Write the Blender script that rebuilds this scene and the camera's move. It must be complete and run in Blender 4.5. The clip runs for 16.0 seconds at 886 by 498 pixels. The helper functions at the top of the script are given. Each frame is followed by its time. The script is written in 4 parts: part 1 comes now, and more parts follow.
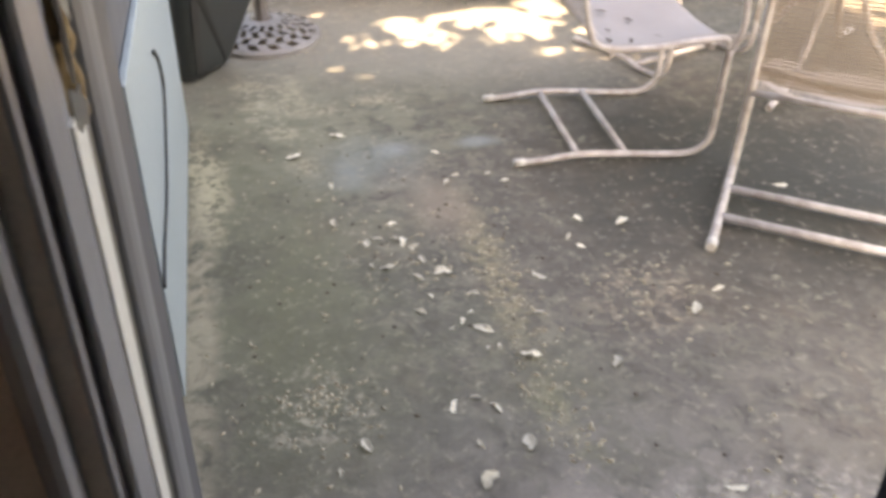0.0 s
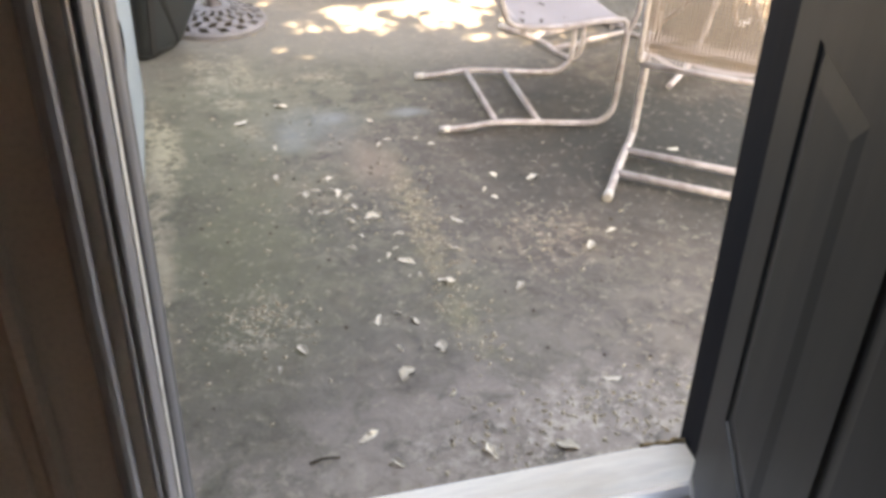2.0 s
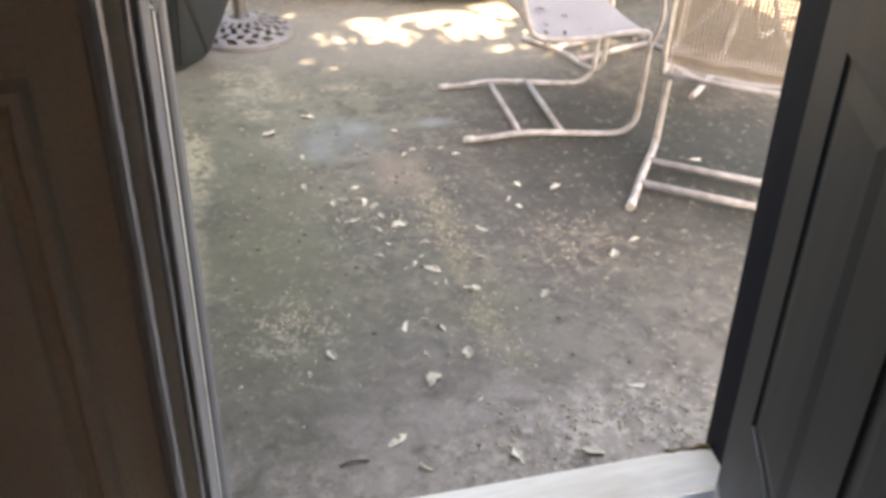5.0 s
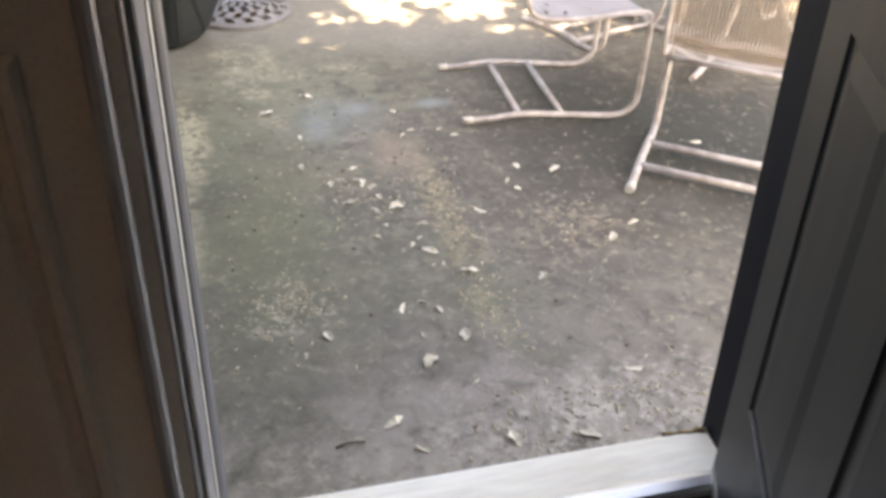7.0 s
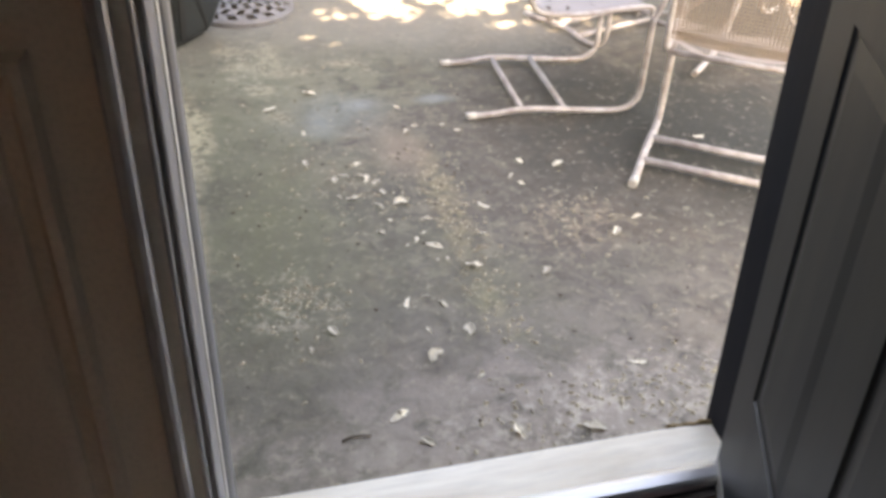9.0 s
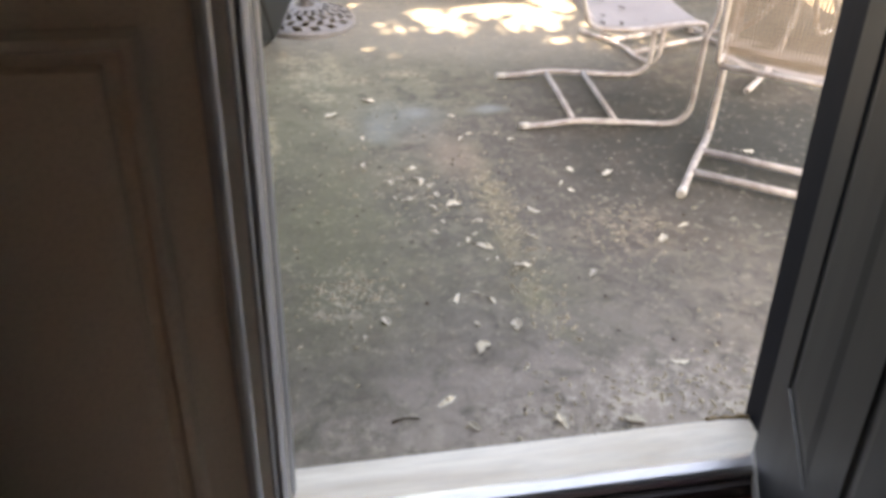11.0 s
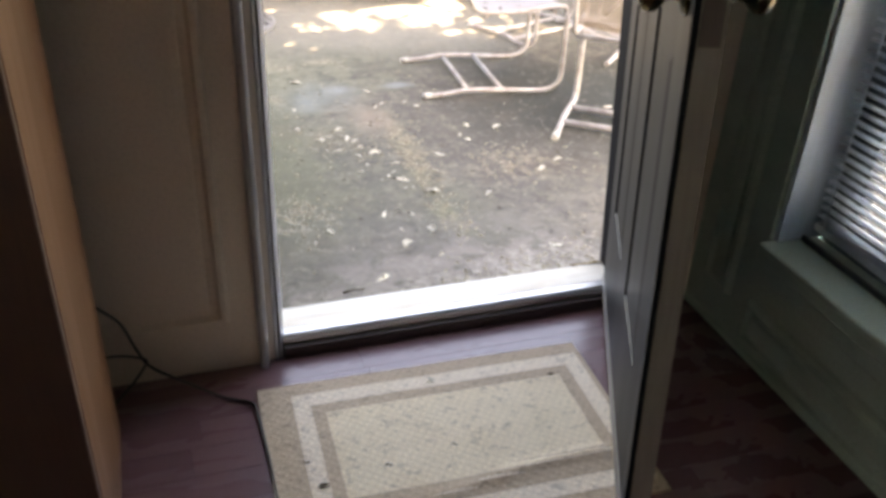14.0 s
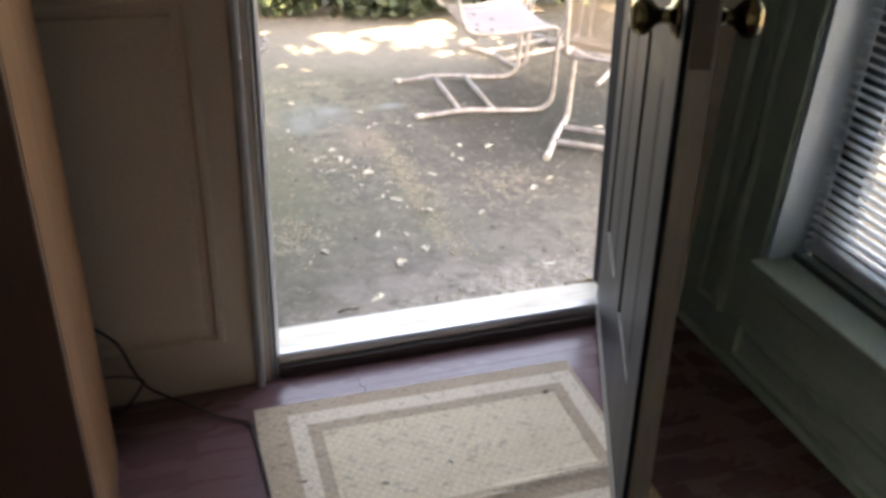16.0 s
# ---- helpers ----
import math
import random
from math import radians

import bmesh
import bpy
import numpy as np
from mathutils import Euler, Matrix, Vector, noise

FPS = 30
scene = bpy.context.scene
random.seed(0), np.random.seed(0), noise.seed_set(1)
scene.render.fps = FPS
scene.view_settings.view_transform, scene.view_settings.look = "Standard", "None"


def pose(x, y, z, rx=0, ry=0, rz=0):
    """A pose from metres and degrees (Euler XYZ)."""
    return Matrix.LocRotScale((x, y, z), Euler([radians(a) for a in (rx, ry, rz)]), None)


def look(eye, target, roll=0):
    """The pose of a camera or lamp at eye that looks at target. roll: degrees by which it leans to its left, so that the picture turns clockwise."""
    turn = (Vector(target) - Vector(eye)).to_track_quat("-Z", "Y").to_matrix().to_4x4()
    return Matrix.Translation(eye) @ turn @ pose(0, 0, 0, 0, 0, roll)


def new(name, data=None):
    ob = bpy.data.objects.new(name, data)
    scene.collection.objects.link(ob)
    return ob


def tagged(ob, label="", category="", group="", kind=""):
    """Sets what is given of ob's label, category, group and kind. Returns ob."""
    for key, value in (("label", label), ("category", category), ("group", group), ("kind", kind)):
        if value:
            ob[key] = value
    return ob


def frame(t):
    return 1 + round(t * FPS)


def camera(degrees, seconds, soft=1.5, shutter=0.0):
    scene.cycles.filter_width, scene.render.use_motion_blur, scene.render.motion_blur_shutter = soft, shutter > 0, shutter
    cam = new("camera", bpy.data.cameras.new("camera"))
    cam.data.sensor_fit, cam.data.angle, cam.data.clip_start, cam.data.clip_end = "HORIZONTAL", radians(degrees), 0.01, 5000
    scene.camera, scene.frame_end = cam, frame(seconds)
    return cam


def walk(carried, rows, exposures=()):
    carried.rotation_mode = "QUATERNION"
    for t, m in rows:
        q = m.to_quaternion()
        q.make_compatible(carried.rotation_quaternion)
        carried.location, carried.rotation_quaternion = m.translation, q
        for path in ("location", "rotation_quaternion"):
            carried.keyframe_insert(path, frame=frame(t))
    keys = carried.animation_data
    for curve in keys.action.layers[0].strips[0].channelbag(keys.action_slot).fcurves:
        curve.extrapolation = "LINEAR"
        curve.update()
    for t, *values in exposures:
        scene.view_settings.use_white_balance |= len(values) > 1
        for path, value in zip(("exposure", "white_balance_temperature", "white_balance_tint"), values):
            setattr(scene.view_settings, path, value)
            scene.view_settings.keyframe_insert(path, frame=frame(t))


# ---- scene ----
cam = camera(54.1, 16.0, soft=3.8, shutter=0.5)
EXPOSURES = [(0, 3.58, 11200, 22), (0.6, 3.82, 11200, 22), (1.2, 3.93, 11200, 22), (2, 3.76, 11200, 22), (3.5, 3.76, 11200, 22), (8, 3.80, 11200, 22), (10.5, 3.78, 11200, 22), (11.5, 3.66, 11300, 22), (12, 3.98, 11300, 22), (12.6, 4.26, 11300, 22), (16, 4.28, 11300, 22)]
PATH = [
    (0, (0.166, 0.139, 1.217), (0.574, 1.737, 0.084), 1.8),
    (0.5, (0.114, -0.024, 1.249), (0.629, 1.566, 0.15), 2.0),
    (1, (0.158, -0.158, 1.259), (0.543, 1.474, 0.168), 1.2),
    (1.5, (0.165, -0.224, 1.253), (0.594, 1.38, 0.139), 2.9),
    (2, (0.148, -0.237, 1.254), (0.661, 1.344, 0.142), 3.6),
    (2.5, (0.14, -0.246, 1.256), (0.668, 1.344, 0.164), 4.5),
    (3, (0.118, -0.257, 1.263), (0.604, 1.356, 0.185), 5.0),
    (3.5, (0.114, -0.258, 1.26), (0.597, 1.354, 0.179), 5.6),
    (4, (0.115, -0.265, 1.263), (0.599, 1.342, 0.175), 4.3),
    (6.5, (0.117, -0.256, 1.27), (0.591, 1.339, 0.162), 2.8),
    (7, (0.122, -0.254, 1.262), (0.597, 1.327, 0.132), 3.5),
    (7.5, (0.115, -0.252, 1.261), (0.591, 1.33, 0.134), 3.4),
    (8, (0.112, -0.257, 1.264), (0.598, 1.317, 0.13), 3.3),
    (10.5, (0.118, -0.271, 1.256), (0.508, 1.336, 0.131), 2.9),
    (11, (0.082, -0.37, 1.262), (0.447, 1.26, 0.163), 2.8),
    (11.5, (-0.019, -0.568, 1.266), (0.498, 1.003, 0.141), 3.9),
    (12, (0.015, -0.734, 1.281), (0.476, 0.862, 0.168), 1.8),
    (12.5, (0.028, -0.859, 1.294), (0.404, 0.764, 0.188), 1.2),
    (13, (-0.041, -0.968, 1.307), (0.443, 0.684, 0.289), 1.6),
    (13.5, (-0.13, -1.056, 1.319), (0.41, 0.56, 0.271), 2.9),
    (14, (-0.14, -1.067, 1.321), (0.433, 0.545, 0.286), 2.8),
    (14.5, (-0.147, -1.072, 1.324), (0.448, 0.544, 0.307), 3.0),
    (15, (-0.147, -1.078, 1.329), (0.475, 0.541, 0.333), 3.1),
    (15.5, (-0.151, -1.081, 1.33), (0.462, 0.545, 0.339), 3.2),
    (16, (-0.153, -1.08, 1.33), (0.444, 0.548, 0.334), 2.8),
]
walk(cam, [(t, look(eye, target, roll)) for t, eye, target, roll in PATH], EXPOSURES)

# ---- light ----
world = bpy.data.worlds.new("sky")
scene.world = world
world.use_nodes = True
SUN_EL, SUN_AZ = 50.0, 186.0   # azimuth clockwise from +y, where the sun stands
_nt = world.node_tree
_nt.nodes.clear()
_sky = _nt.nodes.new("ShaderNodeTexSky")
_sky.sky_type = "NISHITA"
_sky.sun_disc = False
_sky.sun_elevation = radians(SUN_EL)
_sky.sun_rotation = radians(SUN_AZ)
_bg = _nt.nodes.new("ShaderNodeBackground")
_bg.inputs["Strength"].default_value = 0.12
_wo = _nt.nodes.new("ShaderNodeOutputWorld")
_nt.links.new(_sky.outputs[0], _bg.inputs[0])
_nt.links.new(_bg.outputs[0], _wo.inputs[0])
sun_data = bpy.data.lights.new("sun", "SUN")
sun_data.energy = 4.2
sun_data.angle = radians(0.53)
sun_data.color = (1.0, 0.99, 0.98)
sun = new("sun", sun_data)
_d = Vector((math.sin(radians(SUN_AZ)) * math.cos(radians(SUN_EL)), math.cos(radians(SUN_AZ)) * math.cos(radians(SUN_EL)), math.sin(radians(SUN_EL))))
sun.matrix_world = look(_d * 30, (0, 0, 0))


# ---- materials ----
def _node(nt, kind, **values):
    n = nt.nodes.new(kind)
    for key, value in values.items():
        n.inputs[key].default_value = value
    return n


def _noise(nt, scale, detail=4.0, rough=0.55, distort=0.0, vec=None):
    n = _node(nt, "ShaderNodeTexNoise", Scale=scale, Detail=detail, Roughness=rough, Distortion=distort)
    if vec is not None:
        nt.links.new(vec, n.inputs["Vector"])
    return n.outputs["Fac"]


def _ramp(nt, fac, lo, hi):
    n = _node(nt, "ShaderNodeMapRange")
    n.inputs["From Min"].default_value, n.inputs["From Max"].default_value = lo, hi
    n.clamp = True
    nt.links.new(fac, n.inputs["Value"])
    return n.outputs["Result"]


def _mix(nt, fac, a, b, blend="MIX"):
    n = nt.nodes.new("ShaderNodeMix")
    n.data_type, n.blend_type = "RGBA", blend
    for sock, v in ((n.inputs[0], fac), (n.inputs[6], a), (n.inputs[7], b)):
        if isinstance(v, (int, float)):
            sock.default_value = v
        elif isinstance(v, tuple):
            sock.default_value = (*v, 1.0)
        else:
            nt.links.new(v, sock)
    return n.outputs[2]


def _math(nt, op, a, b=0.0):
    n = nt.nodes.new("ShaderNodeMath")
    n.operation = op
    for sock, v in ((n.inputs[0], a), (n.inputs[1], b)):
        if isinstance(v, (int, float)):
            sock.default_value = v
        else:
            nt.links.new(v, sock)
    return n.outputs[0]


def _start(name):
    m = bpy.data.materials.new(name)
    m.use_nodes = True
    nt = m.node_tree
    b = nt.nodes["Principled BSDF"]
    return m, nt, b


def _bump(nt, b, height, strength, distance=0.002):
    n = _node(nt, "ShaderNodeBump", Strength=strength, Distance=distance)
    nt.links.new(height, n.inputs["Height"])
    nt.links.new(n.outputs[0], b.inputs["Normal"])


def _coords(nt, stretch=(1, 1, 1)):
    tc = nt.nodes.new("ShaderNodeTexCoord")
    mp = nt.nodes.new("ShaderNodeMapping")
    mp.inputs["Scale"].default_value = stretch
    nt.links.new(tc.outputs["Object"], mp.inputs["Vector"])
    return mp.outputs[0]


def plain(name, col, col2, rough=0.6, metal=0.0, scale=6.0, fine=90.0, stretch=(1, 1, 1), bump=0.15, vary=0.0, dist=0.0015):
    """Two tones at two scales, with a fine relief; stretch pulls the pattern into a grain."""
    m, nt, b = _start(name)
    v = _coords(nt, stretch)
    big = _ramp(nt, _noise(nt, scale, 5, 0.6, 0.4, v), 0.32, 0.68)
    small = _noise(nt, fine, 3, 0.6, 0.0, v)
    c = _mix(nt, big, col, col2)
    c = _mix(nt, _math(nt, "MULTIPLY", _ramp(nt, small, 0.45, 0.75), 0.35), c, tuple(x * 0.6 for x in col))
    if vary:
        oi = nt.nodes.new("ShaderNodeObjectInfo")
        hsv = _node(nt, "ShaderNodeHueSaturation")
        nt.links.new(c, hsv.inputs["Color"])
        nt.links.new(_math(nt, "ADD", _math(nt, "MULTIPLY", oi.outputs["Random"], vary), 1.0 - vary / 2), hsv.inputs["Value"])
        c = hsv.outputs[0]
    nt.links.new(c, b.inputs["Base Color"])
    r = _math(nt, "ADD", _math(nt, "MULTIPLY", big, 0.12), rough - 0.06)
    nt.links.new(r, b.inputs["Roughness"])
    b.inputs["Metallic"].default_value = metal
    _bump(nt, b, small, bump, dist)
    return m


def concrete(name):
    """Old patio concrete: grey-brown, mossy, with lichen, a washed-out patch stained blue, a sandy streak and painted
    shade under the chairs.
    """
    m, nt, b = _start(name)
    v = _coords(nt)
    n_big = _noise(nt, 1.1, 5, 0.6, 0.3, v)
    n_mid = _noise(nt, 5.0, 6, 0.65, 0.5, v)
    n_fine = _noise(nt, 38.0, 5, 0.7, 0.2, v)
    n_grit = _noise(nt, 160.0, 3, 0.7, 0.0, v)
    c = _mix(nt, _ramp(nt, n_mid, 0.36, 0.64), CON_A, CON_B)
    n_tint = _noise(nt, 2.6, 6, 0.7, 0.8, v)
    c = _mix(nt, _math(nt, "MULTIPLY", _ramp(nt, n_tint, 0.52, 0.64), 0.60), c, (0.190, 0.138, 0.098))
    c = _mix(nt, _math(nt, "MULTIPLY", _ramp(nt, n_tint, 0.50, 0.38), 0.40), c, (0.122, 0.117, 0.078))
    n_blot = _noise(nt, 14.0, 5, 0.65, 0.6, v)
    c = _mix(nt, _math(nt, "MULTIPLY", _ramp(nt, n_blot, 0.53, 0.62), 0.65), c, (0.270, 0.235, 0.185))
    c = _mix(nt, _math(nt, "MULTIPLY", _ramp(nt, n_blot, 0.46, 0.36), 0.65), c, (0.070, 0.060, 0.048))
    c = _mix(nt, _math(nt, "MULTIPLY", _ramp(nt, n_big, 0.42, 0.66), 0.45), c, (0.21, 0.175, 0.145))
    n_patch = _noise(nt, 23.0, 7, 0.68, 0.9, v)
    c = _mix(nt, _math(nt, "MULTIPLY", _ramp(nt, n_patch, 0.52, 0.62), 0.50), c, (0.29, 0.255, 0.195))
    c = _mix(nt, _math(nt, "MULTIPLY", _ramp(nt, n_patch, 0.47, 0.37), 0.45), c, (0.080, 0.070, 0.053))

    def blob(cx, cy, rx, ry, turn, lo, hi, wob=0.5):
        tc = nt.nodes.new("ShaderNodeTexCoord")
        mp = nt.nodes.new("ShaderNodeMapping")
        mp.vector_type = "TEXTURE"
        mp.inputs["Location"].default_value = (cx, cy, 0)
        mp.inputs["Rotation"].default_value = (0, 0, radians(turn))
        mp.inputs["Scale"].default_value = (rx, ry, 50)
        nt.links.new(tc.outputs["Object"], mp.inputs["Vector"])
        ln = nt.nodes.new("ShaderNodeVectorMath")
        ln.operation = "LENGTH"
        nt.links.new(mp.outputs[0], ln.inputs[0])
        d = _math(nt, "ADD", ln.outputs["Value"], _math(nt, "MULTIPLY", _math(nt, "SUBTRACT", n_mid, 0.5), wob * 3))
        return _ramp(nt, d, hi, lo)

    # mixes in one blotch: a stain, moss, or painted shade
    def stain_or_shade(c, col, amount, *a, grain=None, **k):
        f = blob(*a, **k)
        if grain is not None:
            f = _math(nt, "MULTIPLY", f, grain)
        return _mix(nt, _math(nt, "MULTIPLY", f, amount), c, col)

    speck = _ramp(nt, n_fine, 0.50, 0.60)
    rare = _ramp(nt, n_fine, 0.58, 0.66)
    # moss along the wall, under the eave and by the sill
    c = stain_or_shade(c, (0.118, 0.114, 0.072), 0.55, 0.18, 2.2, 0.30, 1.6, 0, 0.3, 1.2)
    c = stain_or_shade(c, (0.120, 0.112, 0.080), 0.25, 0.62, 1.30, 0.32, 0.45, 0, 0.2, 1.2)
    c = stain_or_shade(c, (0.085, 0.092, 0.055), 0.5, 0.75, 3.0, 0.8, 0.5, 0, 0.2, 1.2)
    c = stain_or_shade(c, (0.186, 0.182, 0.118), 0.65, 0.20, 2.1, 0.42, 1.3, 0, 0.3, 1.2, wob=0.8, grain=_ramp(nt, n_tint, 0.36, 0.56))
    c = stain_or_shade(c, (0.165, 0.163, 0.105), 0.45, 0.80, 1.40, 0.16, 0.40, 20, 0.3, 1.2, wob=0.8)
    # paler field towards the far end of the slab
    c = stain_or_shade(c, (0.30, 0.275, 0.235), 0.70, 0.9, 3.55, 1.6, 0.62, 0, 0.4, 1.2)
    # shade under the chairs and table, painted into the concrete colour
    c = stain_or_shade(c, (0.070, 0.057, 0.045), 0.90, 1.55, 2.2, 0.80, 0.80, 0, 0.2, 1.3)
    c = stain_or_shade(c, (0.040, 0.040, 0.030), 0.92, 1.78, 2.28, 0.66, 0.60, 20, 0.45, 1.25)
    # damp olive moss near the wall and in the middle
    c = stain_or_shade(c, (0.150, 0.142, 0.082), 0.60, 0.20, 1.75, 0.20, 0.55, 0, 0.2, 1.2, wob=0.8, grain=_ramp(nt, n_tint, 0.34, 0.54))
    c = stain_or_shade(c, (0.205, 0.195, 0.120), 0.45, 0.45, 2.85, 0.55, 0.45, 0, 0.2, 1.2, wob=0.8, grain=_ramp(nt, n_blot, 0.36, 0.58))
    # blue stain
    c = stain_or_shade(c, (0.175, 0.200, 0.205), 0.70, 0.54, 2.53, 0.20, 0.19, 0, 0.2, 1.15, wob=0.7, grain=_ramp(nt, n_blot, 0.26, 0.50))
    c = stain_or_shade(c, (0.30, 0.335, 0.345), 0.65, 0.62, 2.60, 0.07, 0.05, 0, 0.2, 1.2)
    c = stain_or_shade(c, (0.30, 0.335, 0.345), 0.60, 0.91, 2.61, 0.09, 0.04, 0, 0.2, 1.2)
    c = stain_or_shade(c, (0.26, 0.29, 0.30), 0.50, 0.45, 2.48, 0.05, 0.10, 0, 0.2, 1.2)
    # pale lichen by the wall
    c = stain_or_shade(c, (0.54, 0.46, 0.32), 0.90, 0.030, 2.52, 0.060, 0.33, 6, 0.5, 1.15, wob=0.8, grain=_ramp(nt, n_fine, 0.43, 0.53))
    c = stain_or_shade(c, (0.40, 0.335, 0.25), 0.80, 0.0, 1.75, 0.055, 0.75, 0, 0.4, 1.2, wob=0.7, grain=_ramp(nt, n_blot, 0.36, 0.54))
    for cx, cy, rx, ry in ((0.34, 3.08, 0.05, 0.16), (0.20, 3.02, 0.06, 0.05), (0.19, 3.17, 0.07, 0.04), (0.33, 2.54, 0.05, 0.06), (0.42, 2.93, 0.10, 0.05), (0.28, 2.78, 0.05, 0.05), (0.62, 2.98, 0.09, 0.05)):
        c = stain_or_shade(c, (0.46, 0.40, 0.29), 0.70, cx, cy, rx, ry, 0, 0.4, 1.3, wob=0.9, grain=_ramp(nt, n_fine, 0.40, 0.54))
    # sandy streak and crumbs
    c = stain_or_shade(c, (0.38, 0.31, 0.18), 0.55, 0.755, 1.86, 0.055, 0.42, -1, 0.2, 1.2, grain=_ramp(nt, n_fine, 0.40, 0.58))
    c = stain_or_shade(c, (0.36, 0.32, 0.17), 0.55, 0.748, 1.36, 0.050, 0.13, 8, 0.2, 1.3, grain=_ramp(nt, n_fine, 0.44, 0.56))
    c = stain_or_shade(c, (0.34, 0.25, 0.19), 0.55, 0.69, 2.24, 0.10, 0.18, 0, 0.2, 1.2)
    for cx, cy, rx, ry in ((0.24, 1.48, 0.13, 0.13), (0.85, 0.93, 0.35, 0.09), (0.22, 3.05, 0.10, 0.25), (0.3, 0.95, 0.2, 0.12)):
        c = stain_or_shade(c, (0.50, 0.44, 0.35), 0.75, cx, cy, rx, ry, 0, 0.3, 1.25, grain=speck)
    c = stain_or_shade(c, (0.215, 0.180, 0.155), 0.65, 1.15, 1.22, 0.50, 0.36, 0, 0.2, 1.3, wob=0.7, grain=_ramp(nt, n_blot, 0.30, 0.60))
    c = stain_or_shade(c, (0.255, 0.215, 0.200), 0.65, 0.55, 1.12, 0.55, 0.28, 0, 0.2, 1.3, wob=0.7, grain=_ramp(nt, n_blot, 0.30, 0.60))
    c = stain_or_shade(c, (0.40, 0.335, 0.300), 0.85, 0.70, 0.88, 0.75, 0.28, 0, 0.3, 1.25, grain=_ramp(nt, n_blot, 0.30, 0.54))
    c = stain_or_shade(c, (0.45, 0.33, 0.25), 0.55, 1.1, 1.72, 0.22, 0.16, 0, 0.2, 1.2, grain=speck)
    c = stain_or_shade(c, (0.62, 0.54, 0.48), 0.75, 0.90, 0.98, 0.42, 0.15, 4, 0.2, 1.3, grain=_ramp(nt, n_fine, 0.50, 0.60))
    c = stain_or_shade(c, (0.26, 0.248, 0.195), 0.45, 0.38, 2.75, 0.45, 0.65, 0, 0.3, 1.2, grain=_ramp(nt, n_blot, 0.36, 0.56))
    c = _mix(nt, _math(nt, "MULTIPLY", rare, 0.50), c, (0.44, 0.385, 0.30))
    c = _mix(nt, _math(nt, "MULTIPLY", _ramp(nt, n_fine, 0.40, 0.30), 0.25), c, (0.09, 0.075, 0.06))
    c = _mix(nt, _math(nt, "MULTIPLY", _ramp(nt, n_grit, 0.55, 0.75), 0.3), c, (0.09, 0.08, 0.07))
    c = _mix(nt, 1.0, c, (0.83, 0.83, 0.775), "MULTIPLY")
    nt.links.new(c, b.inputs["Base Color"])
    nt.links.new(_math(nt, "ADD", _math(nt, "MULTIPLY", n_mid, 0.3), 0.6), b.inputs["Roughness"])
    _bump(nt, b, _math(nt, "ADD", n_fine, _math(nt, "MULTIPLY", n_grit, 0.5)), 0.35, 0.006)
    return m


CON_A, CON_B = (0.105, 0.090, 0.075), (0.165, 0.142, 0.118)
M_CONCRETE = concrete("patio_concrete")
M_EARTH = plain("leaf_litter_earth", (0.10, 0.075, 0.05), (0.17, 0.13, 0.09), 0.9, scale=1.5, fine=30, bump=0.6, dist=0.02)
M_CREAM = plain("cream_paint", (0.67, 0.585, 0.51), (0.71, 0.625, 0.55), 0.45, scale=2.5, fine=140, bump=0.06)
# cream again, its green-grey standing in for cooler daylight on the east wall
M_COOLCREAM = plain("cool_cream_paint", (0.44, 0.58, 0.515), (0.48, 0.62, 0.555), 0.42, scale=2.5, fine=140, bump=0.06)
M_TRIM = plain("trim_paint", (0.37, 0.385, 0.42), (0.42, 0.435, 0.47), 0.26, scale=4, fine=60, stretch=(1, 1, 0.15), bump=0.08)
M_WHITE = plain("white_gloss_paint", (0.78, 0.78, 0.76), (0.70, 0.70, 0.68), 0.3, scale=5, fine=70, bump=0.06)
M_CASE = plain("pale_blue_white_paint", (0.33, 0.43, 0.52), (0.37, 0.47, 0.56), 0.35, scale=4, fine=60, stretch=(1, 1, 0.2), bump=0.06)
# frame colour darkened to carry the shade behind the slats
M_FRAME = plain("shaded_frame_paint", (0.10, 0.12, 0.14), (0.13, 0.15, 0.17), 0.5, scale=5, fine=70)
# bluish pale tone stands in for the bright outdoors behind the blind
M_BACKING = plain("pale_window_backing", (0.38, 0.42, 0.45), (0.31, 0.345, 0.37), 0.85, scale=3, fine=60, bump=0.4)
M_STRIP = plain("weather_strip_vinyl", (0.10, 0.095, 0.09), (0.14, 0.13, 0.12), 0.5, scale=8, fine=90)
M_GREYP = plain("grey_brickmould_paint", (0.21, 0.222, 0.245), (0.17, 0.18, 0.20), 0.4, scale=6, fine=70, stretch=(1, 1, 0.2))
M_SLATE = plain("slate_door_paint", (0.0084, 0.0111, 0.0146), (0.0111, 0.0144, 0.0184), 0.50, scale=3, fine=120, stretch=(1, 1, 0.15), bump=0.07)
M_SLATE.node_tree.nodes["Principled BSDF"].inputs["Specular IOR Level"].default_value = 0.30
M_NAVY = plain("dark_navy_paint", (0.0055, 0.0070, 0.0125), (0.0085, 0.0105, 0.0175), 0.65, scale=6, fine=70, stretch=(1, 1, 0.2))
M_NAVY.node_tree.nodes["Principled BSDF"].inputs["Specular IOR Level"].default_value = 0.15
M_NAVYB = plain("blue_grey_paint", (0.060, 0.064, 0.082), (0.075, 0.079, 0.098), 0.5, scale=6, fine=70, stretch=(1, 1, 0.2))
M_DOOREDGE = plain("door_edge_paint", (0.26, 0.245, 0.22), (0.31, 0.295, 0.26), 0.5, scale=5, fine=80, stretch=(1, 1, 0.1))
M_ROT = plain("rotten_wood", (0.30, 0.20, 0.09), (0.12, 0.075, 0.035), 0.9, scale=25, fine=120, stretch=(1, 1, 0.2), bump=0.8, dist=0.006)
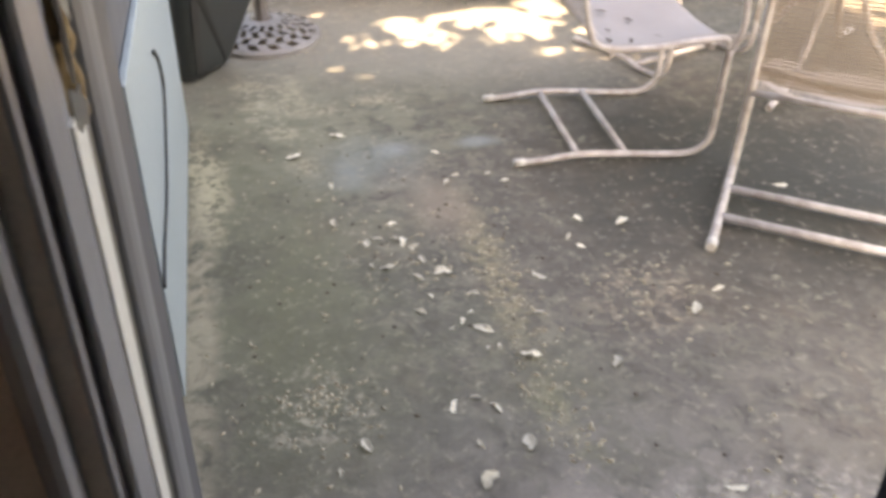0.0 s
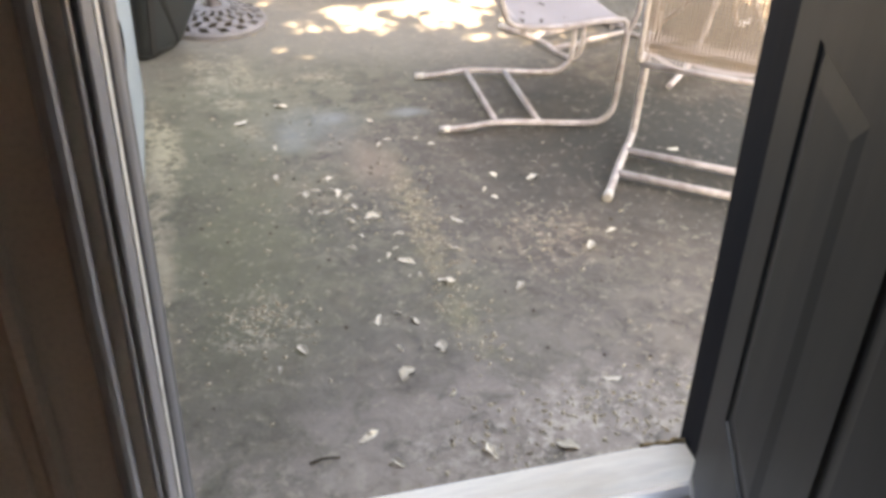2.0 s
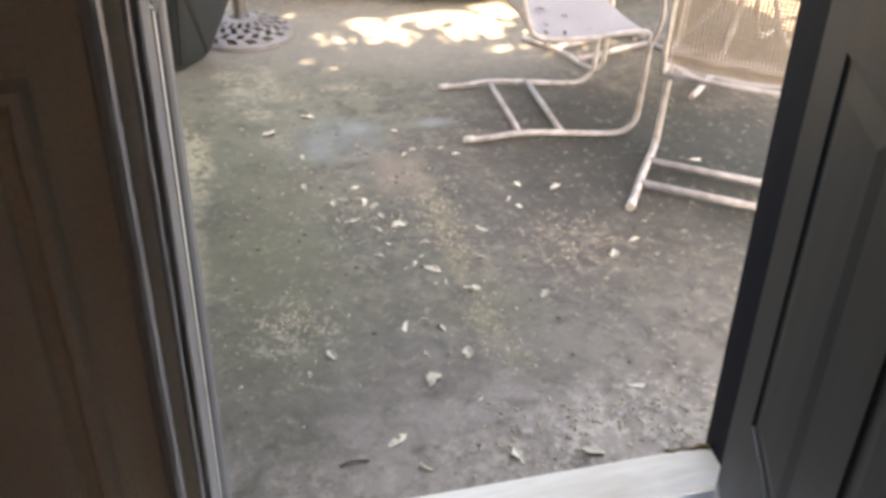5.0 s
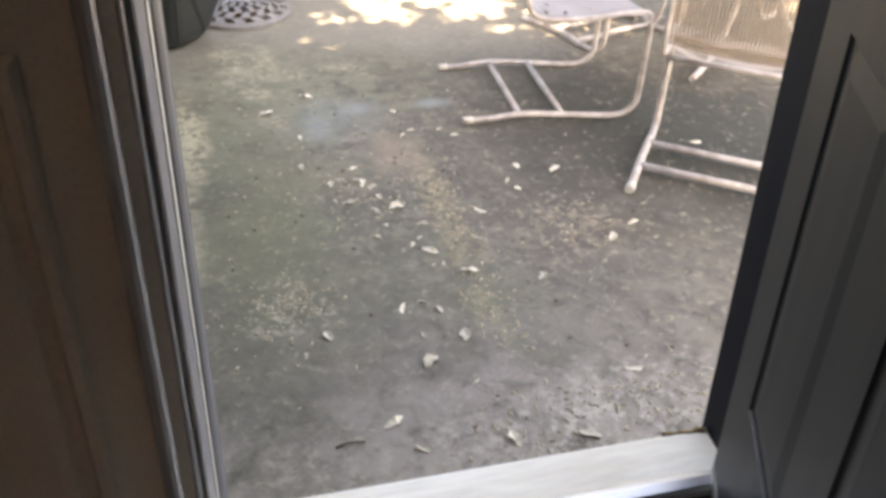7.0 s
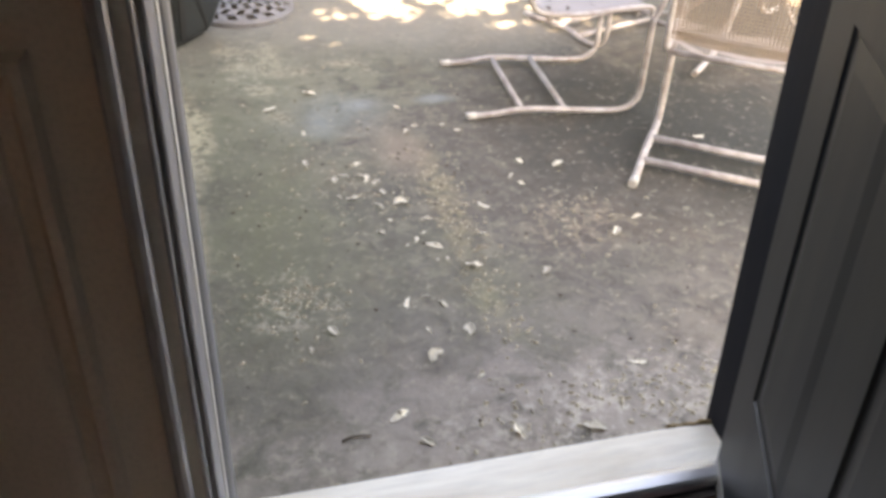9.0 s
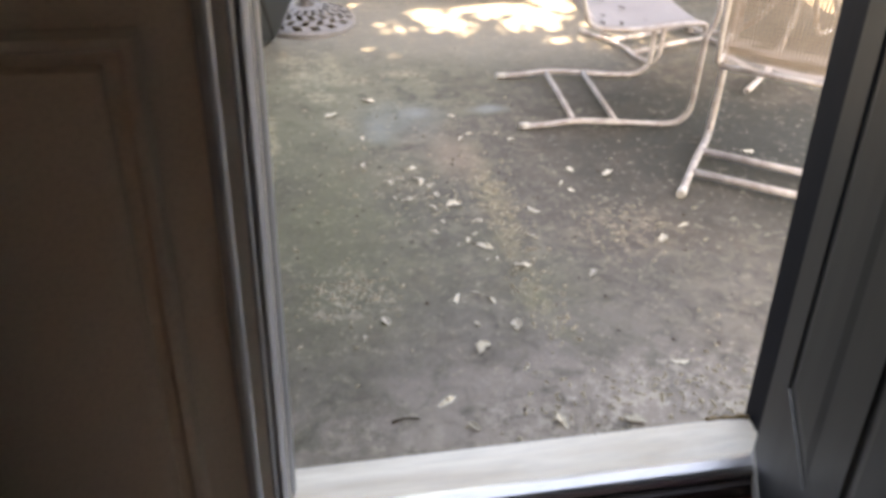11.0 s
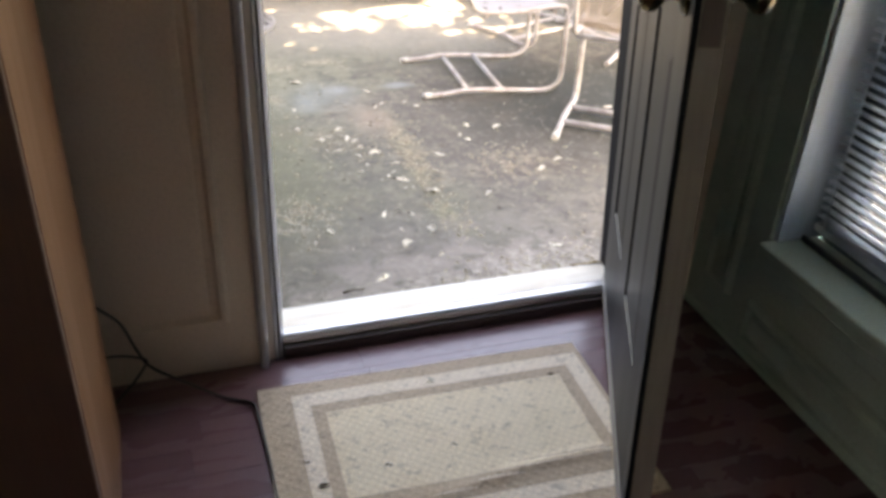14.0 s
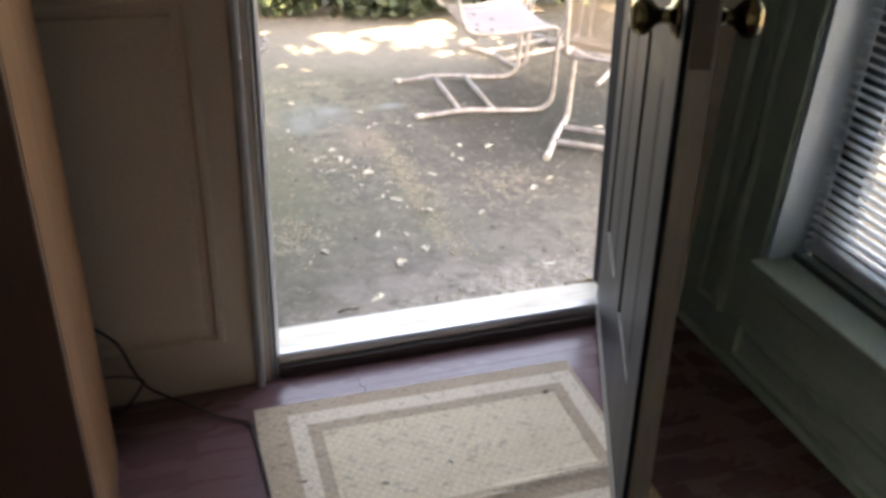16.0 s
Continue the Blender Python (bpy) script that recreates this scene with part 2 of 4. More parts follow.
M_BLUE = plain("pale_blue_board", (0.235, 0.285, 0.305), (0.265, 0.315, 0.33), 0.55, scale=2, fine=80, bump=0.08)
M_ALU = plain("threshold_aluminium", (0.62, 0.61, 0.60), (0.48, 0.47, 0.46), 0.34, 0.9, scale=6, fine=150, stretch=(0.1, 1, 1), bump=0.1)
M_SILL = plain("weathered_sill_paint", (0.92, 0.86, 0.74), (0.64, 0.54, 0.41), 0.42, scale=12, fine=70, stretch=(0.16, 1, 1), bump=0.35, dist=0.003)
M_DARKW = plain("dark_riser_wood", (0.045, 0.035, 0.032), (0.07, 0.052, 0.045), 0.4, scale=6, fine=60, stretch=(0.2, 1, 1))
M_PLANK = plain("cherry_floor_wood", (0.178, 0.090, 0.097), (0.194, 0.098, 0.106), 0.30, scale=5, fine=150, stretch=(0.15, 1, 1), bump=0.1, vary=0.12)
_pb = M_PLANK.node_tree.nodes["Principled BSDF"]
_pb.inputs["Coat Weight"].default_value, _pb.inputs["Coat Roughness"].default_value = 0.7, 0.22
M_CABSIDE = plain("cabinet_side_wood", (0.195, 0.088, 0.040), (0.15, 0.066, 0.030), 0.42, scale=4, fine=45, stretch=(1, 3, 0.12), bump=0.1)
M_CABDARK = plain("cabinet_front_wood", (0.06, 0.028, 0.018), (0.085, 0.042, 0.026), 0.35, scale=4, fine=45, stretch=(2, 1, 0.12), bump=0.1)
M_BRASS = plain("aged_brass", (0.21, 0.175, 0.095), (0.11, 0.09, 0.05), 0.20, 1.0, scale=10, fine=150, bump=0.03)
M_CABLE = plain("black_cable_rubber", (0.012, 0.012, 0.012), (0.02, 0.02, 0.02), 0.5)
M_BLIND = plain("blind_slat_vinyl", (0.58, 0.67, 0.75), (0.63, 0.71, 0.79), 0.4, scale=3, fine=60, bump=0.03)
M_TUBE = plain("worn_cream_tube", (0.52, 0.475, 0.445), (0.30, 0.25, 0.22), 0.5, scale=22, fine=110, bump=0.2)
M_CAP = plain("white_plastic_cap", (0.56, 0.53, 0.48), (0.46, 0.43, 0.38), 0.5)
M_SLING = plain("lavender_grey_sling", (0.27, 0.245, 0.235), (0.33, 0.300, 0.285), 0.7, scale=5, fine=260, bump=0.3)
M_BASEW = plain("umbrella_base_paint", (0.25, 0.235, 0.225), (0.19, 0.178, 0.17), 0.5, scale=12, fine=90)
M_POLE = plain("bronze_pole", (0.09, 0.075, 0.068), (0.12, 0.10, 0.09), 0.45, 0.3, stretch=(1, 1, 0.2))
M_BIN = plain("dark_green_bin_plastic", (0.020, 0.025, 0.027), (0.028, 0.034, 0.036), 0.36, scale=4, fine=120)
M_LEAFD = plain("dry_leaf", (0.74, 0.68, 0.56), (0.55, 0.47, 0.34), 0.8, scale=30, fine=160, vary=0.55)
M_CRUMB = plain("leaf_crumbs", (0.46, 0.40, 0.29), (0.34, 0.28, 0.19), 0.85, scale=20, fine=200)
M_DIRT = plain("dark_crumbs", (0.06, 0.045, 0.03), (0.10, 0.07, 0.045), 0.9, scale=20, fine=200)
M_BARK = plain("bark", (0.12, 0.09, 0.065), (0.07, 0.052, 0.04), 0.9, scale=8, fine=40, stretch=(1, 1, 0.25), bump=0.8, dist=0.02)
M_LEAF = plain("foliage", (0.032, 0.052, 0.024), (0.055, 0.078, 0.036), 0.55, scale=2, fine=20)
M_ROOF = plain("roof_shingle", (0.12, 0.11, 0.10), (0.17, 0.155, 0.14), 0.9, scale=6, fine=60, bump=0.5)
M_CEIL = plain("ceiling_paint", (0.80, 0.79, 0.77), (0.83, 0.82, 0.80), 0.8, scale=2, fine=150, bump=0.1)
M_GLASS, _g, _gb = _start("window_glass")
_gb.inputs["Transmission Weight"].default_value = 1.0
_gb.inputs["Roughness"].default_value = 0.0
_gb.inputs["IOR"].default_value = 1.45


def rug_weave(name, a, b2):
    """A woven jute look: irregular knots in rows, soiled in patches."""
    m, nt, b = _start(name)
    v = _coords(nt, (1, 1.6, 1))
    vo = _node(nt, "ShaderNodeTexVoronoi", Scale=150.0, Randomness=0.7)
    nt.links.new(v, vo.inputs["Vector"])
    tc = nt.nodes.new("ShaderNodeTexCoord")
    rows = []
    for turn in (38, -52):
        mp = nt.nodes.new("ShaderNodeMapping")
        mp.inputs["Rotation"].default_value = (0, 0, radians(turn))
        nt.links.new(tc.outputs["Object"], mp.inputs["Vector"])
        w = _node(nt, "ShaderNodeTexWave", Scale=19.0, Distortion=1.8, Detail=2.0)
        w.inputs["Detail Scale"].default_value = 3.0
        nt.links.new(mp.outputs[0], w.inputs["Vector"])
        rows.append(w.outputs["Fac"])
    weave = _ramp(nt, _math(nt, "MULTIPLY", rows[0], rows[1]), 0.45, 0.05)
    knots = _math(nt, "MAXIMUM", _math(nt, "MULTIPLY", _ramp(nt, vo.outputs["Distance"], 0.2, 0.75), 0.6), _math(nt, "MULTIPLY", weave, 0.62))
    soil = _ramp(nt, _noise(nt, 9.0, 6, 0.65, 0.3, v), 0.35, 0.7)
    spots = _ramp(nt, _noise(nt, 52.0, 3, 0.6, 0.0, _coords(nt, (1, 1.7, 1))), 0.56, 0.66)
    dirt = _ramp(nt, _noise(nt, 17.0, 4, 0.6, 0.2, v), 0.64, 0.72)
    c = _mix(nt, soil, a, b2)
    c = _mix(nt, _math(nt, "MULTIPLY", knots, 0.45), c, tuple(x * 0.5 for x in b2))
    c = _mix(nt, _math(nt, "MULTIPLY", spots, 0.55), c, tuple(x * 0.42 for x in b2))
    c = _mix(nt, _math(nt, "MULTIPLY", dirt, 0.6), c, tuple(x * 0.35 for x in b2))
    nt.links.new(c, b.inputs["Base Color"])
    b.inputs["Roughness"].default_value = 0.95
    _bump(nt, b, _math(nt, "SUBTRACT", 1.0, knots), 0.5, 0.004)
    return m


M_RUGTAN = rug_weave("rug_tan", (0.66, 0.51, 0.37), (0.56, 0.43, 0.305))
M_RUGCREAM = rug_weave("rug_cream", (0.95, 0.83, 0.68), (0.90, 0.77, 0.61))
M_RUGFIELD = rug_weave("rug_field", (0.95, 0.81, 0.61), (0.87, 0.73, 0.53))


def mesh_cloth(name, col, gap):
    """Open net cloth: threads with holes between them."""
    m, nt, b = _start(name)
    v = _coords(nt)
    w1 = nt.nodes.new("ShaderNodeTexWave")
    w1.bands_direction = "Y"
    w2 = nt.nodes.new("ShaderNodeTexWave")
    w2.bands_direction = "Z"
    for w in (w1, w2):
        w.inputs["Scale"].default_value = 27.0
        nt.links.new(v, w.inputs["Vector"])
    hole = _math(nt, "GREATER_THAN", _math(nt, "MINIMUM", w1.outputs["Fac"], w2.outputs["Fac"]), gap)
    b.inputs["Base Color"].default_value = (*col, 1)
    b.inputs["Roughness"].default_value = 0.6
    nt.links.new(_math(nt, "SUBTRACT", 1.0, hole), b.inputs["Alpha"])
    return m


M_NET = mesh_cloth("sheer_sling_net", (0.34, 0.265, 0.21), 0.34)


# ---- shapes ----
def box(bm, x0, x1, y0, y1, z0, z1, bevel=0.0):
    r = bmesh.ops.create_cube(bm, size=1.0)
    vs = r["verts"]
    for v in vs:
        v.co = Vector((x0 + (v.co.x + 0.5) * (x1 - x0), y0 + (v.co.y + 0.5) * (y1 - y0), z0 + (v.co.z + 0.5) * (z1 - z0)))
    if bevel:
        es = list({e for v in vs for e in v.link_edges})
        bmesh.ops.bevel(bm, geom=es, offset=bevel, segments=2, affect="EDGES", profile=0.5)


def smooth_path(pts, n=6):
    pts = [Vector(p) for p in pts]
    out = []
    for i in range(len(pts) - 1):
        p0, p1, p2, p3 = pts[max(i - 1, 0)], pts[i], pts[i + 1], pts[min(i + 2, len(pts) - 1)]
        for k in range(n):
            t = k / n
            out.append(0.5 * ((2 * p1) + (p2 - p0) * t + (2 * p0 - 5 * p1 + 4 * p2 - p3) * t * t + (3 * p1 - p0 - 3 * p2 + p3) * t ** 3))
    out.append(pts[-1])
    return out


def tube(bm, pts, r, n=10, soft=6, taper=1.0):
    path = smooth_path(pts, soft) if soft else [Vector(p) for p in pts]
    rings, up = [], None
    for i, p in enumerate(path):
        d = (path[min(i + 1, len(path) - 1)] - path[max(i - 1, 0)]).normalized()
        if up is None:
            up = d.orthogonal().normalized()
        up = (up - d * up.dot(d)).normalized()
        side = d.cross(up)
        rr = r * (1 + (taper - 1) * i / max(len(path) - 1, 1))
        rings.append([bm.verts.new(p + (up * math.cos(a) + side * math.sin(a)) * rr) for a in (2 * math.pi * k / n for k in range(n))])
    for a, b in zip(rings, rings[1:]):
        for k in range(n):
            f = bm.faces.new((a[k], a[(k + 1) % n], b[(k + 1) % n], b[k]))
            f.smooth = True
    bm.faces.new(rings[0][::-1])
    bm.faces.new(rings[-1])


def lathe(bm, profile, n=24, m=None):
    """profile: (radius, height) along z."""
    rings = []
    for r, h in profile:
        rings.append([bm.verts.new((r * math.cos(2 * math.pi * k / n), r * math.sin(2 * math.pi * k / n), h)) for k in range(n)])
    for a, b in zip(rings, rings[1:]):
        for k in range(n):
            f = bm.faces.new((a[k], a[(k + 1) % n], b[(k + 1) % n], b[k]))
            f.smooth = True
    bm.faces.new(rings[0][::-1])
    bm.faces.new(rings[-1])
    if m is not None:
        bmesh.ops.transform(bm, matrix=m, verts=[v for ring in rings for v in ring])


def moulding(bm, u0, u1, v0, v1, profile, place):
    """A mitred frame: profile of (inset, height) swept round the rectangle; place(u, v, h) gives the point."""
    rings = []
    for ins, h in profile:
        rings.append([bm.verts.new(place(u, v, h)) for u, v in ((u0 + ins, v0 + ins), (u1 - ins, v0 + ins), (u1 - ins, v1 - ins), (u0 + ins, v1 - ins))])
    for a, b in zip(rings, rings[1:]):
        for k in range(4):
            bm.faces.new((a[k], a[(k + 1) % 4], b[(k + 1) % 4], b[k]))


def extrude_z(bm, outline, z0, z1):
    lo = [bm.verts.new((x, y, z0)) for x, y in outline]
    hi = [bm.verts.new((x, y, z1)) for x, y in outline]
    n = len(outline)
    for k in range(n):
        bm.faces.new((lo[k], lo[(k + 1) % n], hi[(k + 1) % n], hi[k]))
    bm.faces.new(lo[::-1])
    bm.faces.new(hi)


def mesh_of(name, bm, material):
    bmesh.ops.recalc_face_normals(bm, faces=bm.faces)
    me = bpy.data.meshes.new(name)
    bm.to_mesh(me)
    bm.free()
    me.materials.append(material)
    return me


def part(name, bm, material, parent=None, label=""):
    ob = new(name, mesh_of(name, bm, material))
    if parent is not None:
        ob.parent = parent
    return tagged(ob, label) if label else ob


def thing(name, label, category, m=None, group="", kind=""):
    ob = new(name)
    ob.empty_display_size = 0.1
    if m is not None:
        ob.matrix_basis = m
    return tagged(ob, label, category, group, kind)


def structure(name, bm, material, label="", category=""):
    return tagged(part(name, bm, material), label, category, kind="structure")


def boxes(name, material, rows, parent=None, bevel=0.0, label=""):
    bm = bmesh.new()
    for r in rows:
        box(bm, *r, bevel)
    return part(name, bm, material, parent, label)


# ---- setting: ground outside ----
GZ = -0.115
bm = bmesh.new()
box(bm, -400, 400, -400, 400, GZ - 0.8, GZ - 0.03)
structure("ground", bm, M_EARTH, "brown earth with leaf litter beyond the patio", "ground")
bm = bmesh.new()
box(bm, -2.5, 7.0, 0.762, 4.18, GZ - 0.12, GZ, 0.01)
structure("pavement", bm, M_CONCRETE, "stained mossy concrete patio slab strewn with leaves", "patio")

# added slab that gives the window a bright outdoors to show
bm = bmesh.new()
box(bm, 1.31, 6.0, -9.0, 0.755, GZ - 0.12, GZ - 0.012, 0.008)
structure("window_backing", bm, M_BACKING, "pale slab added as the brightness behind the blind", "path")

# ---- setting: room ----
XL, XR, YS, YN = -1.30, 1.168, -3.2, 0.60      # inner faces of the room
X0, X1 = 0.075, 0.935                         # door opening
TH = 0.16
XJ = 1.055                                    # rough opening on the hinge side
CZ = 2.44
bm = bmesh.new()
box(bm, XL, XR, YS, YN, -0.20, -0.012)
floor = structure("floor", bm, M_DARKW, "dark cherry-stained wooden plank floor", "floor")
bm = bmesh.new()
box(bm, XL - TH, XR + TH, YS - TH, YN + TH, CZ, CZ + 0.15)
structure("ceiling", bm, M_CEIL, "plain off-white ceiling", "ceiling")
bm = bmesh.new()
box(bm, XL - TH, X0 - 0.03, YN, YN + TH, -0.2, CZ)
box(bm, XJ, XR + TH, YN, YN + TH, -0.2, CZ)
box(bm, X0 - 0.03, XJ, YN, YN + TH, 2.09, CZ)
wall_north = structure("wall_north", bm, M_CREAM, "cream painted panelled wall around the open doorway", "wall")
WY0, WY1, WZ0, WZ1 = -0.75, 0.325, 0.352, 1.95   # window opening in the side wall
bm = bmesh.new()
box(bm, XR, XR + TH, YS - TH, WY0, -0.2, CZ)
box(bm, XR, XR + TH, WY1, YN, -0.2, CZ)
box(bm, XR, XR + TH, WY0, WY1, -0.2, WZ0 - 0.047)
box(bm, XR, XR + TH, WY0, WY1, WZ1, CZ)
wall_east = structure("wall_east", bm, M_COOLCREAM, "panelled cream wall with a window, coloured for cool daylight", "wall")
# unseen white walls; the west one stands close to bounce light eastward
bm = bmesh.new()
box(bm, XL - TH, XL, YS - TH, YN, -0.2, CZ)
structure("bounce_wall_west", bm, M_CEIL, "plain white wall added out of view", "wall")
bm = bmesh.new()
box(bm, XL, XR, YS - TH, YS, -0.2, CZ)
structure("wall_south", bm, M_CEIL, "plain white wall added out of view", "wall")

# raised panels of the north wall

def wall_panel(name, u0, u1, v0, v1, place, material, parent, k=1.0):
    """A raised field inside a moulded frame; k narrows the moulding."""
    bm = bmesh.new()
    moulding(bm, u0, u1, v0, v1, [(i * k, h) for i, h in ((0, 0), (0.0, 0.006), (0.007, 0.018), (0.018, 0.019), (0.026, 0.006), (0.042, 0.003), (0.046, 0.012), (0.060, 0.014))], place)
    i = 0.060 * k
    bm.faces.new([bm.verts.new(place(u, v, 0.014)) for u, v in ((u0 + i, v0 + i), (u1 - i, v0 + i), (u1 - i, v1 - i), (u0 + i, v1 - i))])
    return part(name, bm, material, parent)


north = lambda u, v, h: Vector((u, YN - h, v))
east = lambda u, v, h: Vector((XR - h, u, v))
wall_panel("panel", -0.42, -0.055, 0.135, 0.93, north, M_CREAM, wall_north)
wall_panel("panel", -0.42, -0.055, 1.02, 2.25, north, M_CREAM, wall_north)
wall_panel("panel", -0.95, -0.53, 0.135, 0.93, north, M_CREAM, wall_north)
wall_panel("panel", 0.422, 0.528, 0.115, 2.2, east, M_COOLCREAM, wall_east, 0.75)
wall_panel("panel", WY0 + 0.02, 0.345, 0.040, 0.150, east, M_COOLCREAM, wall_east, 0.6)
bm = bmesh.new()
shoe = [(XR - 0.014, 0.0005), (XR - 0.014, 0.006), (XR - 0.009, 0.013), (XR - 0.001, 0.016), (XR - 0.001, 0.0005)]
lo, hi = ([bm.verts.new((x, yy, z)) for x, z in shoe] for yy in (YS + 0.01, YN - 0.02))
for k in range(len(lo)):
    bm.faces.new((lo[k], lo[(k + 1) % len(lo)], hi[(k + 1) % len(lo)], hi[k]))
bm.faces.new(lo[::-1])
bm.faces.new(hi)
part("shoe_moulding", bm, M_COOLCREAM, wall_east)

# ---- window in the east wall ----
window = thing("window_1", "white window with its blind let down", "window", kind="structure")
CW = 0.022
boxes("casing", M_COOLCREAM, [(XR - 0.014, XR, WY1, WY1 + CW, WZ0 - 0.02, WZ1 + CW)], window, 0.004)
boxes("casing", M_COOLCREAM, [(XR - 0.014, XR, WY0 - CW, WY0, WZ0 - 0.02, WZ1 + CW)], window, 0.004)
boxes("casing", M_COOLCREAM, [(XR - 0.014, XR, WY0, WY1, WZ1, WZ1 + CW)], window, 0.004)
boxes("window_sill", M_COOLCREAM, [(XR - 0.040, XR + 0.118, WY0 - CW - 0.02, WY1 + 0.004, WZ0 - 0.040, WZ0 - 0.022)], window, 0.006)
boxes("apron", M_COOLCREAM, [(XR - 0.026, XR, WY0 - CW, WY1 + CW, WZ0 - 0.082, WZ0 - 0.040)], window, 0.010)
boxes("apron", M_COOLCREAM, [(XR - 0.014, XR, WY0 - CW, WY1 + CW + 0.012, WZ0 - 0.128, WZ0 - 0.083)], window, 0.006)
boxes("dark_sill_strip", M_FRAME, [(XR + 0.060, XR + 0.066, WY0 + 0.017, WY1 - 0.017, WZ0 - 0.021, WZ0 - 0.006)], window, 0.001)
boxes("reveal", M_CASE, [(XR - 0.004, XR + 0.119, WY1 - 0.016, WY1 - 0.001, WZ0 - 0.018, WZ1)], window)
boxes("reveal", M_CASE, [(XR - 0.004, XR + 0.119, WY0 + 0.001, WY0 + 0.016, WZ0 - 0.018, WZ1)], window)
boxes("window_frame", M_FRAME, [(XR + 0.120, XR + 0.155, WY0 + 0.016, WY1 - 0.016, WZ0 - 0.046, WZ0 + 0.06), (XR + 0.120, XR + 0.155, WY0 + 0.016, WY1 - 0.016, WZ1 - 0.05, WZ1), (XR + 0.120, XR + 0.155, WY0 + 0.016, WY0 + 0.095, WZ0 + 0.06, WZ1 - 0.05), (XR + 0.120, XR + 0.155, WY1 - 0.095, WY1 - 0.016, WZ0 + 0.06, WZ1 - 0.05)], window)
pane = boxes("pane", M_GLASS, [(XR + 0.136, XR + 0.140, WY0 + 0.095, WY1 - 0.095, WZ0 + 0.06, WZ1 - 0.05)], window)
pane.visible_shadow = False

blind = thing("window_blind", "white vinyl venetian blind, lowered, slats half open", "blind")
bm = bmesh.new()
nsl = 6
prof = [(-0.0125 + 0.025 * k / nsl, 0.0022 * (1 - (2 * k / nsl - 1) ** 2)) for k in range(nsl + 1)]
tilt = radians(-4)
rows = []
for px, pz in prof:
    rows.append((px * math.cos(tilt) - pz * math.sin(tilt), px * math.sin(tilt) + pz * math.cos(tilt)))
top = [[bm.verts.new((x, y, z)) for x, z in rows] for y in (WY0 + 0.022, WY1 - 0.022)]
bot = [[bm.verts.new((x, y, z - 0.0009)) for x, z in rows] for y in (WY0 + 0.022, WY1 - 0.022)]
for k in range(nsl):
    bm.faces.new((top[0][k], top[0][k + 1], top[1][k + 1], top[1][k]))
    bm.faces.new((bot[0][k], bot[1][k], bot[1][k + 1], bot[0][k + 1]))
slat_mesh = mesh_of("slat", bm, M_BLIND)
BX = XR + 0.092
z = WZ0 + 0.046
while z < WZ1 - 0.05:
    s = new("slat", slat_mesh)
    s.parent = blind
    s.location = (BX, 0, z)
    z += 0.0215
boxes("bottom_rail", M_BLIND, [(BX - 0.013, BX + 0.013, WY0 + 0.022, WY1 - 0.022, WZ0 + 0.010, WZ0 + 0.030)], blind, 0.003)
boxes("head_rail", M_BLIND, [(BX - 0.015, BX + 0.015, WY0 + 0.020, WY1 - 0.020, WZ1 - 0.045, WZ1 - 0.004)], blind, 0.003)
for yy in (WY1 - 0.055, (WY0 + WY1) / 2, WY0 + 0.10):
    bm = bmesh.new()
    tube(bm, [(BX - 0.014, yy, WZ0 + 0.02), (BX - 0.014, yy, WZ1 - 0.02)], 0.0018, 6, 0)
    part("ladder_cord", bm, M_BLIND, blind)

LEAN = 3.8     # the hinge side of the old frame leans a little inwards
# ---- door frame ----
frame_ob = thing("door_frame", "painted wooden door frame with worn weather strips", "door frame", kind="structure")
# interior casing, moulded, on the latch side
bm = bmesh.new()
extrude_z(bm, [(0.004, 0.602), (0.004, 0.584), (0.008, 0.577), (0.016, 0.575), (0.022, 0.578), (0.0255, 0.585), (0.0255, 0.600), (0.040, 0.603), (0.0425, 0.598), (0.046, 0.598), (0.0485, 0.603), (0.0485, 0.616), (0.0530, 0.617), (0.0545, 0.606), (0.0580, 0.608), (0.0655, 0.624), (0.0655, 0.640), (0.004, 0.640)], 0.0, 2.12)
part("casing", bm, M_TRIM, frame_ob)
bm = bmesh.new()
extrude_z(bm, [(1.030, YN), (1.030, YN - 0.012), (1.036, YN - 0.018), (1.085, YN - 0.018), (1.090, YN - 0.012), (1.090, YN)], 0.0, 2.12)
part("casing", bm, M_TRIM, frame_ob)
boxes("casing", M_TRIM, [(X0, X1 + 0.02, YN - 0.018, YN, 2.07, 2.14)], frame_ob, 0.004)
# jambs
boxes("jamb", M_TRIM, [(X0 - 0.03, X0 - 0.011, 0.622, YN + TH - 0.002, -0.05, 2.09)], frame_ob)
bm = bmesh.new()
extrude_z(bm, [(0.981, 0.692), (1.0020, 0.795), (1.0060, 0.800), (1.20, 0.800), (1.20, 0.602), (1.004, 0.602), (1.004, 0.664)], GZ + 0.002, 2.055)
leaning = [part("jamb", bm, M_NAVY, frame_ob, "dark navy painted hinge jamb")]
boxes("jamb", M_TRIM, [(X0 - 0.002, XJ, YN + 0.002, YN + TH - 0.002, 2.06, 2.09)], frame_ob)
# door stop with the dark strip in front of it
boxes("stop", M_WHITE, [(X0 - 0.013, X0 - 0.007, 0.630, 0.668, 0.03, 0.985)], frame_ob, 0.002)
boxes("weather_strip", M_STRIP, [(X0 - 0.015, X0 - 0.009, 0.670, 0.694, 0.03, 2.06)], frame_ob, 0.001)
boxes("stop", M_TRIM, [(X0 - 0.013, X0 - 0.007, 0.630, 0.668, 1.10, 2.06)], frame_ob, 0.002)
bm = bmesh.new()
random.seed(5)
path = [(X0 - 0.019 + random.uniform(-0.002, 0.003), 0.654 + random.uniform(-0.006, 0.006), 0.980 + 0.0125 * k) for k in range(11)]
